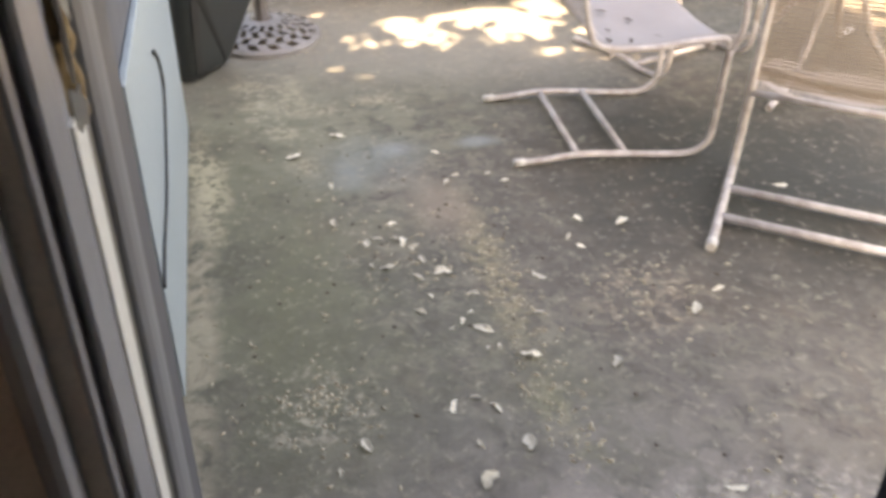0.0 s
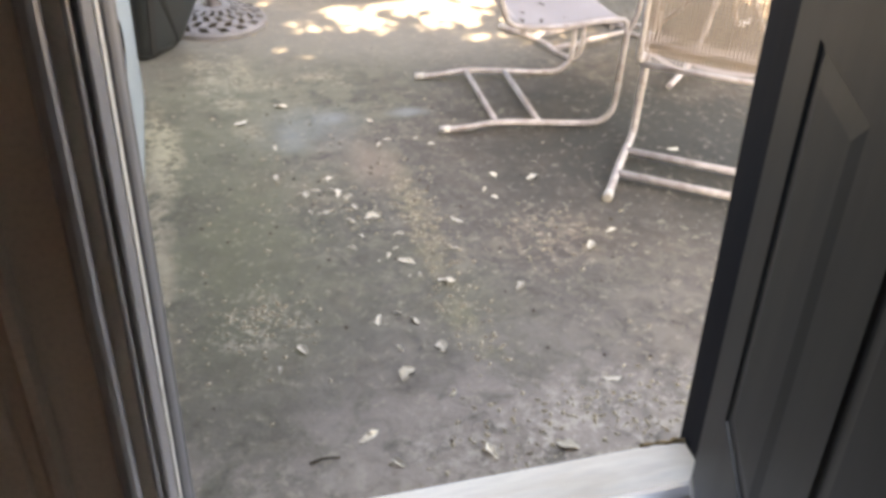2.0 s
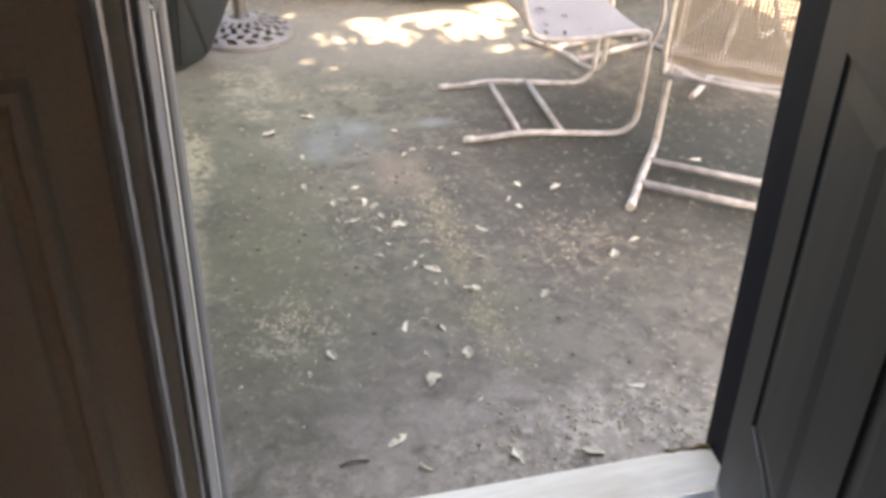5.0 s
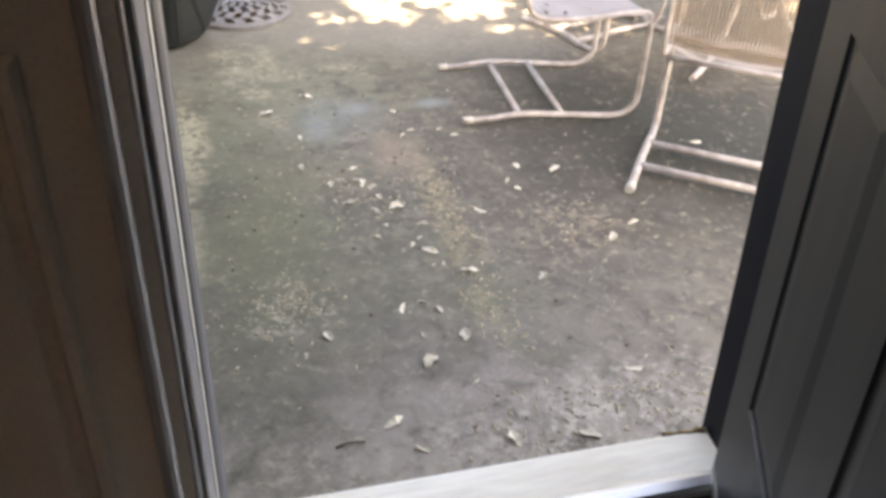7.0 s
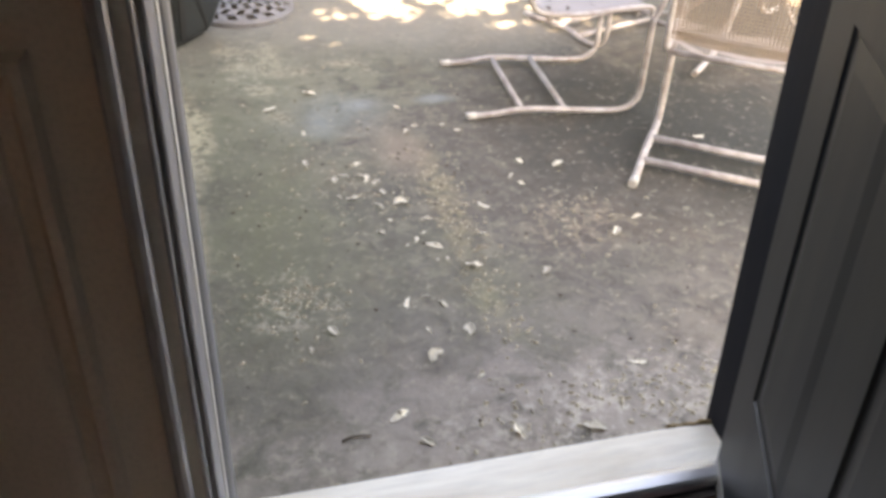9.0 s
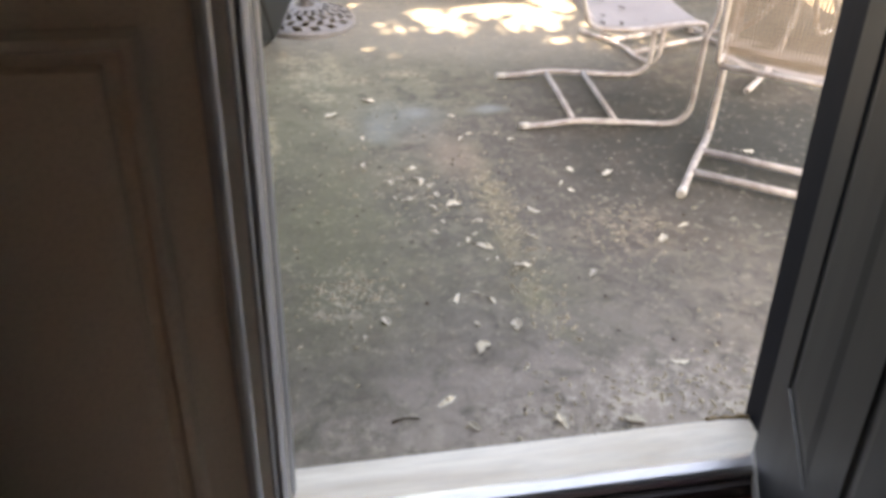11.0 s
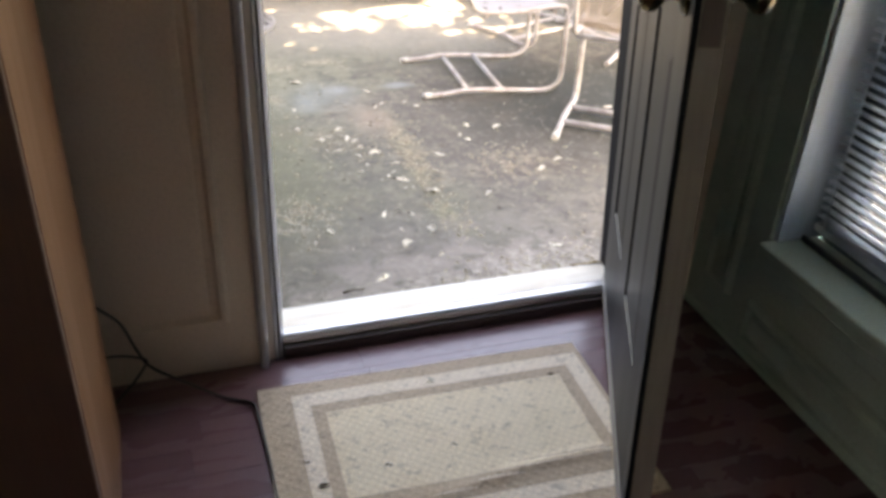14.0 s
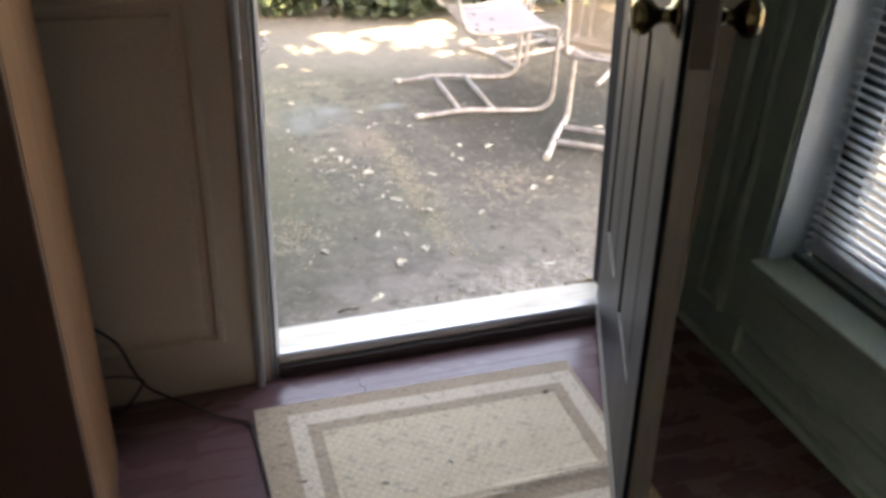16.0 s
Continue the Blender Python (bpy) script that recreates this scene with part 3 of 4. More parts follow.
tube(bm, path, 0.016, 10, 3)
for v in bm.verts:
    v.co += noise.noise_vector(v.co * 60) * 0.004
part("rotten_stop", bm, M_ROT, frame_ob, "splintered bare rotten wood where paint is gone")
for k, (fy, fz, fw, fh) in enumerate(((0.640, 1.045, 0.007, 0.075), (0.650, 1.075, 0.010, 0.045), (0.664, 1.060, 0.005, 0.060), (0.643, 0.990, 0.006, 0.030))):
    bm = bmesh.new()
    fl = [(-0.5, -0.35), (-0.15, -0.5), (0.05, -0.3), (0.3, -0.42), (0.5, 0.1), (0.2, 0.3), (0.25, 0.5), (-0.1, 0.32), (-0.4, 0.45)]
    near = [bm.verts.new((X0 - 0.003 + 0.004 * u * (k - 1), fy + u * fw, fz + v * fh)) for u, v in fl]
    far = [bm.verts.new(v.co - Vector((0.0012, 0, 0))) for v in near]
    bm.faces.new(near)
    bm.faces.new(far[::-1])
    for i in range(len(fl)):
        bm.faces.new((near[i], far[i], far[(i + 1) % len(fl)], near[(i + 1) % len(fl)]))
    part("paint_flake", bm, M_WHITE, frame_ob)
# outside brick mould
bm = bmesh.new()
extrude_z(bm, [(X0 - 0.052, 0.696), (X0 - 0.008, 0.696), (X0 - 0.005, 0.698), (X0 - 0.001, 0.706), (X0 + 0.001, 0.716), (X0 + 0.002, 0.726), (X0 + 0.001, 0.7345), (X0 - 0.052, 0.7345)], GZ + 0.002, 2.12)
part("brick_mould", bm, M_GREYP, frame_ob)
boxes("channel", M_NAVYB, [(X0 - 0.06, X0 - 0.0005, 0.7355, 0.806, GZ + 0.002, 2.12)], frame_ob, 0.003)
for ob in leaning:
    ob.matrix_basis = Matrix.Rotation(radians(-LEAN), 4, "Y")

# ---- threshold ----
sill = thing("door_sill", "weathered pale wooden sill with bright metal threshold strip", "door sill", kind="structure")
bm = bmesh.new()
pts = [(0.640, 0.046), (0.640, -0.02), (0.778, -0.05), (0.778, 0.018), (0.770, 0.026), (0.665, 0.038), (0.662, 0.046)]
lo = [bm.verts.new((X0 - 0.0105, y, z)) for y, z in pts]
hi = [bm.verts.new((0.977 if y < 0.70 else 0.993, y, z)) for y, z in pts]
for k in range(len(pts)):
    bm.faces.new((lo[k], lo[(k + 1) % len(pts)], hi[(k + 1) % len(pts)], hi[k]))
bm.faces.new(lo[::-1])
bm.faces.new(hi)
part("sill_board", bm, M_SILL, sill)
bm = bmesh.new()
pts = [(0.618, 0.030), (0.614, 0.036), (0.616, 0.048), (0.624, 0.054), (0.644, 0.055), (0.656, 0.050), (0.660, 0.0475), (0.640, 0.0470), (0.638, 0.030)]
lo = [bm.verts.new((X0 - 0.0100, y, z)) for y, z in pts]
hi = [bm.verts.new((0.976, y, z)) for y, z in pts]
for k in range(len(pts)):
    f = bm.faces.new((lo[k], lo[(k + 1) % len(pts)], hi[(k + 1) % len(pts)], hi[k]))
bm.faces.new(lo[::-1])
bm.faces.new(hi)
part("metal_strip", bm, M_ALU, sill, "shiny worn aluminium strip")
bm = bmesh.new()
tube(bm, [(0.905, 0.774, 0.020), (0.930, 0.775, 0.021), (0.955, 0.772, 0.022), (0.975, 0.770, 0.024), (0.992, 0.765, 0.026)], 0.007, 8, 4)
for v in bm.verts:
    v.co += noise.noise_vector(v.co * 70) * 0.006
part("rotten_end", bm, M_ROT, sill, "brown decayed end of the sill board")
boxes("riser", M_DARKW, [(X0 - 0.0105, 0.990, 0.600, 0.638, -0.05, 0.030)], sill)
boxes("footing", M_CONCRETE, [(X0 - 0.03, 1.05, 0.640, 0.761, GZ - 0.2, -0.052)], sill)

# ---- entry door, swung into the room ----
HX, HY = 0.951, 0.679
DA = 25.0     # degrees short of square to the wall
DW, DT, DZ0, DZ1 = 0.893, 0.045, 0.062, 2.04
door = thing("door_1", "slate grey panelled entry door standing open into the room", "door", Matrix.Translation((HX, HY, 0)) @ Matrix.Rotation(0.0485, 4, Vector((-0.67, -0.742, 0))) @ pose(0, 0, 0, 0, 0, 90 - DA), kind="structure")
# local: the slab runs towards -x from the hinge, its outer face looks to +y
S1, S2, S3, S4 = 0.151, 0.383, 0.517, 0.763
PB, PT = 0.316, 0.918    # lower panels, bottom and top
bm = bmesh.new()
box(bm, -S1, -0.028, -DT, 0, DZ0, DZ1)
box(bm, -S3, -S2, -DT, 0, PB, DZ1 - 0.12)
box(bm, -DW, -S4, -DT, 0, DZ0, DZ1)
box(bm, -S4, -S1, -DT, 0, DZ0, PB)
for za, zb in ((PT, 1.11), (1.56, 1.66), (1.92, DZ1)):
    box(bm, -S2, -S1, -DT, 0, za, zb)
    box(bm, -S4, -S3, -DT, 0, za, zb)
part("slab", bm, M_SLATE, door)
D_PROF = ((0.0, 0.0), (0.002, -0.0032), (0.004, -0.0048), (0.010, -0.0052), (0.012, -0.0048), (0.041, -0.001))
for sa, sb in ((S1, S2), (S3, S4)):
    for za, zb in ((PB, PT), (1.11, 1.56), (1.66, 1.92)):
        bm = bmesh.new()
        for face in (0, 1):
            pl = (lambda u, v, h: Vector((u, h, v))) if face == 0 else (lambda u, v, h: Vector((u, -DT - h, v)))
            moulding(bm, -sb, -sa, za, zb, D_PROF, pl)
            i = 0.041
            bm.faces.new([bm.verts.new(pl(u, v, -0.001)) for u, v in ((-sb + i, za + i), (-sa - i, za + i), (-sa - i, zb - i), (-sb + i, zb - i))])
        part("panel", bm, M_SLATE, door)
boxes("edge", M_DOOREDGE, [(-DW - 0.003, -DW, -DT + 0.001, -0.008, DZ0, DZ1)], door, 0.0, "bare tan painted latch edge")
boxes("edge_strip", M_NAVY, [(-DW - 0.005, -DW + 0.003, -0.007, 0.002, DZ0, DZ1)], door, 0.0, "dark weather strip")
boxes("door_sweep", M_DOOREDGE, [(-DW + 0.005, -0.032, -0.006, 0.002, 0.022, DZ0 + 0.006)], door, 0.001, "thin grey sweep along the bottom")
KZ = 1.010
for sgn, off in ((1, 0.0), (-1, -DT)):
    bm = bmesh.new()
    lathe(bm, [(0.032, 0.0), (0.032, 0.004), (0.026, 0.009), (0.014, 0.012), (0.011, 0.022), (0.012, 0.030), (0.020, 0.036), (0.027, 0.044), (0.0285, 0.054), (0.026, 0.062), (0.018, 0.067), (0.006, 0.069)], 24, pose(-DW + 0.068, off, KZ, -90 * sgn))
    part("knob", bm, M_BRASS, door, "aged brass round knob")
    bm = bmesh.new()
    lathe(bm, [(0.028, 0.0), (0.028, 0.006), (0.022, 0.012), (0.012, 0.014), (0.010, 0.022), (0.002, 0.023)], 20, pose(-DW + 0.072, off, KZ + 0.15, -90 * sgn))
    part("deadbolt", bm, M_BRASS, door)
boxes("latch_plate", M_POLE, [(-DW - 0.005, -DW - 0.0025, -DT + 0.006, -0.010, KZ - 0.055, KZ + 0.06)], door, 0.0005)
for hz in (0.25, 1.05, 1.85):
    bm = bmesh.new()
    tube(bm, [(-0.022, -DT - 0.004, hz - 0.045), (-0.022, -DT - 0.004, hz + 0.045)], 0.006, 8, 0)
    part("hinge", bm, M_BRASS, door)

# ---- rug ----
rug = thing("rug", "woven jute doormat with cream banded border, slightly soiled", "rug", pose(0.40, 0.24, 0.0, 0, 0, -1.6))


def rug_piece(name, x0, x1, y0, y1, h, material, label=""):
    bm = bmesh.new()
    nx, ny = max(2, int((x1 - x0) / 0.015)), max(2, int((y1 - y0) / 0.015))
    g = [[bm.verts.new((x0 + (x1 - x0) * i / nx, y0 + (y1 - y0) * j / ny, 0)) for j in range(ny + 1)] for i in range(nx + 1)]
    for row in g:
        for v in row:
            v.co.z = h + 0.0015 * noise.noise(Vector((v.co.x * 9, v.co.y * 9, 1.0))) + 0.007 * math.exp(-((v.co.y - (-0.150 + 0.05 * v.co.x + 0.012 * math.sin(v.co.x * 9))) / 0.016) ** 2) * min(1, max(0, (v.co.x + 0.3) * 3))
    for i in range(nx):
        for j in range(ny):
            bm.faces.new((g[i][j], g[i + 1][j], g[i + 1][j + 1], g[i][j + 1]))
    edge = [e for e in bm.edges if e.is_boundary]
    r = bmesh.ops.extrude_edge_only(bm, edges=edge)
    for v in r["geom"]:
        if isinstance(v, bmesh.types.BMVert):
            v.co.z = 0.0005
    return part(name, bm, material, rug, label)


rug_piece("outer_border", -0.424, 0.354, -0.262, 0.240, 0.008, M_RUGTAN, "tan woven outer border")
rug_piece("cream_band", -0.353, 0.342, -0.225, 0.200, 0.0084, M_RUGCREAM, "cream woven band")
rug_piece("tan_band", -0.315, 0.303, -0.184, 0.160, 0.0088, M_RUGTAN, "tan woven band")
rug_piece("field", -0.286, 0.272, -0.130, 0.130, 0.0092, M_RUGFIELD, "straw coloured woven field")

for bx, by, bl, kind_dark in ((0.07, 0.165, 0.022, 1), (0.145, 0.075, 0.030, 0), (0.165, 0.085, 0.020, 1), (0.21, 0.185, 0.016, 1), (0.375, 0.422, 0.022, 0), (0.655, 0.365, 0.018, 1), (0.36, 0.205, 0.012, 1), (0.05, 0.235, 0.012, 1)):
    bm = bmesh.new()
    rr = random.Random(int(bx * 1000))
    n = 7
    ring = [bm.verts.new((bl * (0.5 + 0.15 * rr.random()) * math.cos(6.283 * k / n), bl * 0.28 * (0.7 + 0.6 * rr.random()) * math.sin(6.283 * k / n), 0.001 + 0.002 * rr.random())) for k in range(n)]
    tip = bm.verts.new((0, 0, bl * 0.16))
    for k in range(n):
        bm.faces.new((ring[k], ring[(k + 1) % n], tip))
    bm.faces.new(ring[::-1])
    bit = tagged(part("leaf_bit", bm, M_DIRT if kind_dark else M_LEAFD), "small crumbled dry leaf piece lying on the rug", "leaf", "bits on the rug")
    bit.matrix_basis = pose(bx, by, 0.0105, 0, 0, rr.uniform(0, 360))

# ---- tall cabinet ----
cab = thing("tall_cabinet", "tall wooden cabinet with tan side and dark brown front", "cabinet")
CX1, CY0, CY1 = -0.312, 0.015, 0.450
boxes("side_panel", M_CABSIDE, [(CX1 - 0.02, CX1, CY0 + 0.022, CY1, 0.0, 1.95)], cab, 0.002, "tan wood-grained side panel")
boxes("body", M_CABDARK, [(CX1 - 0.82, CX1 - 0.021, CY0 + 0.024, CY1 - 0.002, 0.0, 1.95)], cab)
for k, (xa, xb) in enumerate(((CX1 - 0.405, CX1 - 0.001), (CX1 - 0.82, CX1 - 0.409))):
    d = boxes("door", M_CABDARK, [(xa, xb, CY0, CY0 + 0.021, 0.08, 1.93)], cab, 0.003, "dark brown door")
    bm = bmesh.new()
    hx = xa + 0.05 if k == 0 else xb - 0.05
    lathe(bm, [(0.006, 0), (0.005, 0.012), (0.012, 0.018), (0.013, 0.024), (0.004, 0.029)], 14, pose(hx, CY0, 0.80, 90))
    part("knob", bm, M_BRASS, d)

# ---- cable ----
cable = thing("power_cable", "thin black power cable hanging behind the cabinet, trailing over the floor", "cable")
bm = bmesh.new()
tube(bm, [(-0.36, 0.50, 0.42), (-0.34, 0.52, 0.30), (-0.285, 0.545, 0.21), (-0.262, 0.555, 0.13), (-0.235, 0.55, 0.075), (-0.16, 0.53, 0.028), (-0.09, 0.49, 0.006), (-0.035, 0.455, 0.006), (-0.026, 0.40, 0.006), (-0.022, 0.2, 0.006), (-0.03, -0.3, 0.006)], 0.0035, 8, 8)
part("cord", bm, M_CABLE, cable)
bm = bmesh.new()
tube(bm, [(-0.36, 0.48, 0.17), (-0.30, 0.53, 0.135), (-0.255, 0.55, 0.105), (-0.245, 0.55, 0.09), (-0.28, 0.54, 0.045), (-0.34, 0.50, 0.008)], 0.003, 8, 8)
part("loop", bm, M_CABLE, cable)

# ---- outside: neighbouring wing, eave, roof ----
bm = bmesh.new()
box(bm, -1.6, -0.042, 0.885, 2.86, GZ - 0.1, 1.45)
wing = structure("wing_wall", bm, M_NAVYB, "dark blue-grey outside wall of the low side wing", "wall")
bm = bmesh.new()
box(bm, -0.041, -0.026, 1.575, 2.87, GZ + 0.002, 0.605, 0.003)
part("panel", bm, M_BLUE, wing, "pale blue painted board on the wall")
bm = bmesh.new()
box(bm, -1.7, 0.0, 0.88, 2.92, 1.45, 1.52, 0.01)
structure("wing_roof", bm, M_ROOF, "flat grey roof of the low side wing", "roof")
bm = bmesh.new()
box(bm, -3.0, 2.4, YS - 0.3, 0.80, 2.62, 2.74)
structure("roof", bm, M_ROOF, "grey shingle roof with a deep eave", "roof")
line = thing("wall_wire", "thin dark wire stapled along the pale blue wall", "wire")
bm = bmesh.new()
tube(bm, [(-0.022, 2.10, 0.46), (-0.022, 2.19, 0.40), (-0.022, 2.20, 0.322), (-0.022, 2.035, 0.262), (-0.022, 1.854, 0.221), (-0.022, 1.66, 0.218), (-0.022, 1.55, 0.20)], 0.004, 6, 6)
part("wire", bm, M_CABLE, line)

# ---- bin ----
bin_ob = thing("refuse_bin", "dark grey-green plastic bin standing on the patio", "bin", pose(-0.035, 3.39, GZ, 0, 0, -38))
bm = bmesh.new()
prof = [(0.105, 0.0), (0.130, 0.03), (0.285, 0.50), (0.31, 0.85), (0.32, 0.87)]
rings = []
for r, h in prof:
    ring = []
    for cx, cy in ((1, 1), (-1, 1), (-1, -1), (1, -1)):
        for k in range(5):
            a = math.atan2(cy, cx) - math.pi / 4 + math.pi / 2 * k / 4
            rr = 0.04
            ring.append(bm.verts.new((cx * (r - rr) + rr * math.cos(a), cy * (r - rr) + rr * math.sin(a), h)))
    rings.append(ring)
for a, b in zip(rings, rings[1:]):
    for k in range(len(a)):
        bm.faces.new((a[k], a[(k + 1) % len(a)], b[(k + 1) % len(a)], b[k]))
bm.faces.new(rings[0][::-1])
bm.faces.new(rings[-1])
part("body", bm, M_BIN, bin_ob)
# black plate added over the lower part of one face
bm = bmesh.new()
face = lambda y, h: Vector((0.105 + 0.025 * min(h, 0.03) / 0.03 + 0.33 * max(h - 0.03, 0) + 0.004, y, h))
front = [bm.verts.new(face(y, h)) for y, h in ((-0.060, 0.0), (0.055, 0.0), (0.075, 0.03), (0.050, 0.075), (-0.235, 0.50), (-0.245, 0.47), (-0.100, 0.03))]
rear = [bm.verts.new(v.co - Vector((0.012, 0, 0))) for v in front]
bm.faces.new(front)
bm.faces.new(rear[::-1])
for k in range(7):
    bm.faces.new((front[k], rear[k], rear[(k + 1) % 7], front[(k + 1) % 7]))
part("dark_plate", bm, M_CABLE, bin_ob, "black plate laid over the dark part of the face")
boxes("lid", M_BIN, [(-0.30, 0.30, -0.30, 0.30, 0.872, 0.905)], bin_ob, 0.012)

# ---- umbrella base ----
ub = thing("umbrella_base", "cream cast lattice umbrella base with bronze pole", "umbrella stand", pose(0.270, 3.665, GZ))
bm = bmesh.new()
N, RB = 32, 0.238
RR = [0.045, 0.080, 0.118, 0.156, 0.190, 0.220, RB]
HH = [0.085, 0.078, 0.068, 0.056, 0.043, 0.030, 0.018]
rings = [[bm.verts.new((r * math.cos(2 * math.pi * (k + 0.5 * (i % 2)) / N), r * math.sin(2 * math.pi * (k + 0.5 * (i % 2)) / N), h)) for k in range(N)] for i, (r, h) in enumerate(zip(RR, HH))]
holes = []
for i in range(len(RR) - 1):
    a, b = rings[i], rings[i + 1]
    for k in range(N):
        f = bm.faces.new((a[k], b[k], b[(k + 1) % N], a[(k + 1) % N]))
        if 1 <= i <= 4 and (k + i) % 2 == 0:
            holes.append(f)
bmesh.ops.inset_individual(bm, faces=holes, thickness=0.0035)
bmesh.ops.delete(bm, geom=holes, context="FACES")
rim = [bm.verts.new((RB * math.cos(2 * math.pi * k / N), RB * math.sin(2 * math.pi * k / N), 0.0)) for k in range(N)]
last = rings[-1]
for k in range(N):
    bm.faces.new((last[k], rim[k], rim[(k + 1) % N], last[(k + 1) % N]))
lat = part("lattice", bm, M_BASEW, ub)
sol = lat.modifiers.new("thick", "SOLIDIFY")
sol.thickness = 0.008
bm = bmesh.new()
lathe(bm, [(0.21, 0.002), (0.21, 0.006), (0.03, 0.05), (0.02, 0.051)], 24)
part("weight", bm, M_DIRT, ub)
bm = bmesh.new()
lathe(bm, [(0.045, 0.070), (0.043, 0.090), (0.030, 0.096), (0.029, 0.16), (0.026, 0.17)], 20)
part("socket", bm, M_POLE, ub)
bm = bmesh.new()
tube(bm, [(0, 0, 0.02), (0, 0, 2.3)], 0.023, 14, 0)
part("pole", bm, M_POLE, ub, "bronze painted metal pole")


# ---- patio chairs ----
def patio_chair(m, label, net, run=0.56, width=0.48, bars=(0.195, 0.352), bow=0.075, r=0.0108):
    """Cantilever tube chair. Local x: from the open rail ends to the front; y: across."""
    ch = thing("patio_chair", label, "chair", m, "patio chairs")
    H, B0 = 0.395, 0.20
    F = run + bow
    for k, y in enumerate((0.0, width)):
        bm = bmesh.new()
        c0 = F - bow
        bend = [(c0 + bow * math.sin(radians(a)), y, r + 0.002 + bow * (1 - math.cos(radians(a)))) for a in (0, 30, 60, 90)]
        tube(bm, [(0.0, y, r), (0.08, y, r + 0.004), (0.19, y, r + 0.018), (0.30, y, r + 0.015), (c0 - 0.07, y, r + 0.002), *bend, (F, y, 0.20), (F, y, H - 0.035)], r, 12, 5)
        part("rail", bm, M_TUBE, ch)
        bm = bmesh.new()
        tube(bm, [(F - 0.01, y, H - 0.03), (F - 0.02, y, H), (F - 0.12, y, H - 0.004), (B0 + 0.18, y, H - 0.02), (B0 + 0.03, y, H - 0.012), (B0 - 0.02, y, H + 0.05), (B0 - 0.06, y, H + 0.22), (B0 - 0.13, y, H + 0.52)], 0.0100, 12, 5)
        part("seat_tube", bm, M_TUBE, ch)
        bm = bmesh.new()
        tube(bm, [(-0.014, y, r), (0.022, y, r + 0.002)], r + 0.0022, 12, 0)
        part("foot_cap", bm, M_CAP, ch, "white plastic end cap")
        bm = bmesh.new()
        tube(bm, [(F, y, H - 0.06), (F + 0.03, y, H + 0.06), (F - 0.02, y, H + 0.20), (F - 0.15, y, H + 0.235), (B0 - 0.06, y, H + 0.22)], 0.0095, 10, 5)
        part("armrest", bm, M_TUBE, ch)
    for x, zz in ((bars[0], r + 0.014), (bars[1], r + 0.014)):
        bm = bmesh.new()
        tube(bm, [(x, 0.006, zz), (x, width - 0.006, zz)], r, 10, 0)
        part("crossbar", bm, M_TUBE, ch)
    for x, zz in ((F - 0.06, H - 0.025), (B0 + 0.06, H - 0.035)):
        bm = bmesh.new()
        tube(bm, [(x, 0.0, zz), (x, width, zz)], 0.010, 10, 0)
        part("seat_bar", bm, M_TUBE, ch)
    seat_line = smooth_path([(F - 0.03, 0, H + 0.008), (F - 0.12, 0, H), (B0 + 0.18, 0, H - 0.022), (B0 + 0.04, 0, H - 0.012)], 5)
    back_line = smooth_path([(B0 - 0.005, 0, H + 0.03), (B0 - 0.058, 0, H + 0.22), (B0 - 0.13, 0, H + 0.51)], 6)
    for name, path in (("seat_sling", seat_line), ("back_sling", back_line)):
        bm = bmesh.new()
        g = [[bm.verts.new((p.x, 0.008 + (width - 0.016) * j / 8, p.z - 0.016 * (1 - (j / 4 - 1) ** 2))) for j in range(9)] for p in path]
        for a, b in zip(g, g[1:]):
            for j in range(8):
                f = bm.faces.new((a[j], a[j + 1], b[j + 1], b[j]))
                f.smooth = True
        see = net or name == "back_sling"
        s = part(name, bm, M_NET if see else M_SLING, ch, "sheer open-weave net" if see else "lavender grey sling cloth with dark spots")
        if not see:
            sol = s.modifiers.new("thick", "SOLIDIFY")
            sol.thickness = 0.004
    return ch


patio_chair(pose(0.985, 2.425, GZ, 0, 0, -4), "cantilever patio chair of worn cream tube with lavender sling seat", False)
patio_chair(Matrix.Translation((1.367, 1.874, GZ)) @ pose(0, 0, 0, 0, 0, 54.5) @ Matrix.Translation((0, -0.515, 0)), "cantilever patio chair of worn cream tube with sheer net sling", True, 0.455, width=0.515, bars=(0.140, 0.315), bow=0.034, r=0.0132)
patio_chair(Matrix.Translation((1.55, 3.41, GZ)) @ pose(0, 0, 0, 0, 0, -69), "cantilever patio chair of worn cream tube, pushed to the table", True, 0.43)

SEAT_M = pose(0.985, 2.425, GZ, 0, 0, -4)

# ---- patio table ----
table = thing("patio_table", "patio table with pale splayed tube feet", "table", pose(2.40, 2.98, GZ))
for a in (220, 308, 40, 130):
    c, s = math.cos(radians(a)), math.sin(radians(a))
    bm = bmesh.new()
    tube(bm, [(0.53 * c, 0.53 * s, 0.014), (0.40 * c, 0.40 * s, 0.030), (0.27 * c, 0.27 * s, 0.075), (0.15 * c, 0.15 * s, 0.22), (0.10 * c, 0.10 * s, 0.40), (0.12 * c, 0.12 * s, 0.70)], 0.0125, 10, 6)
    part("leg", bm, M_TUBE, table)
bm = bmesh.new()
lathe(bm, [(0.50, 0.70), (0.51, 0.705), (0.51, 0.72), (0.50, 0.725)], 40)
part("tabletop", bm, M_SLING, table)

# ---- trees and shrubs ----


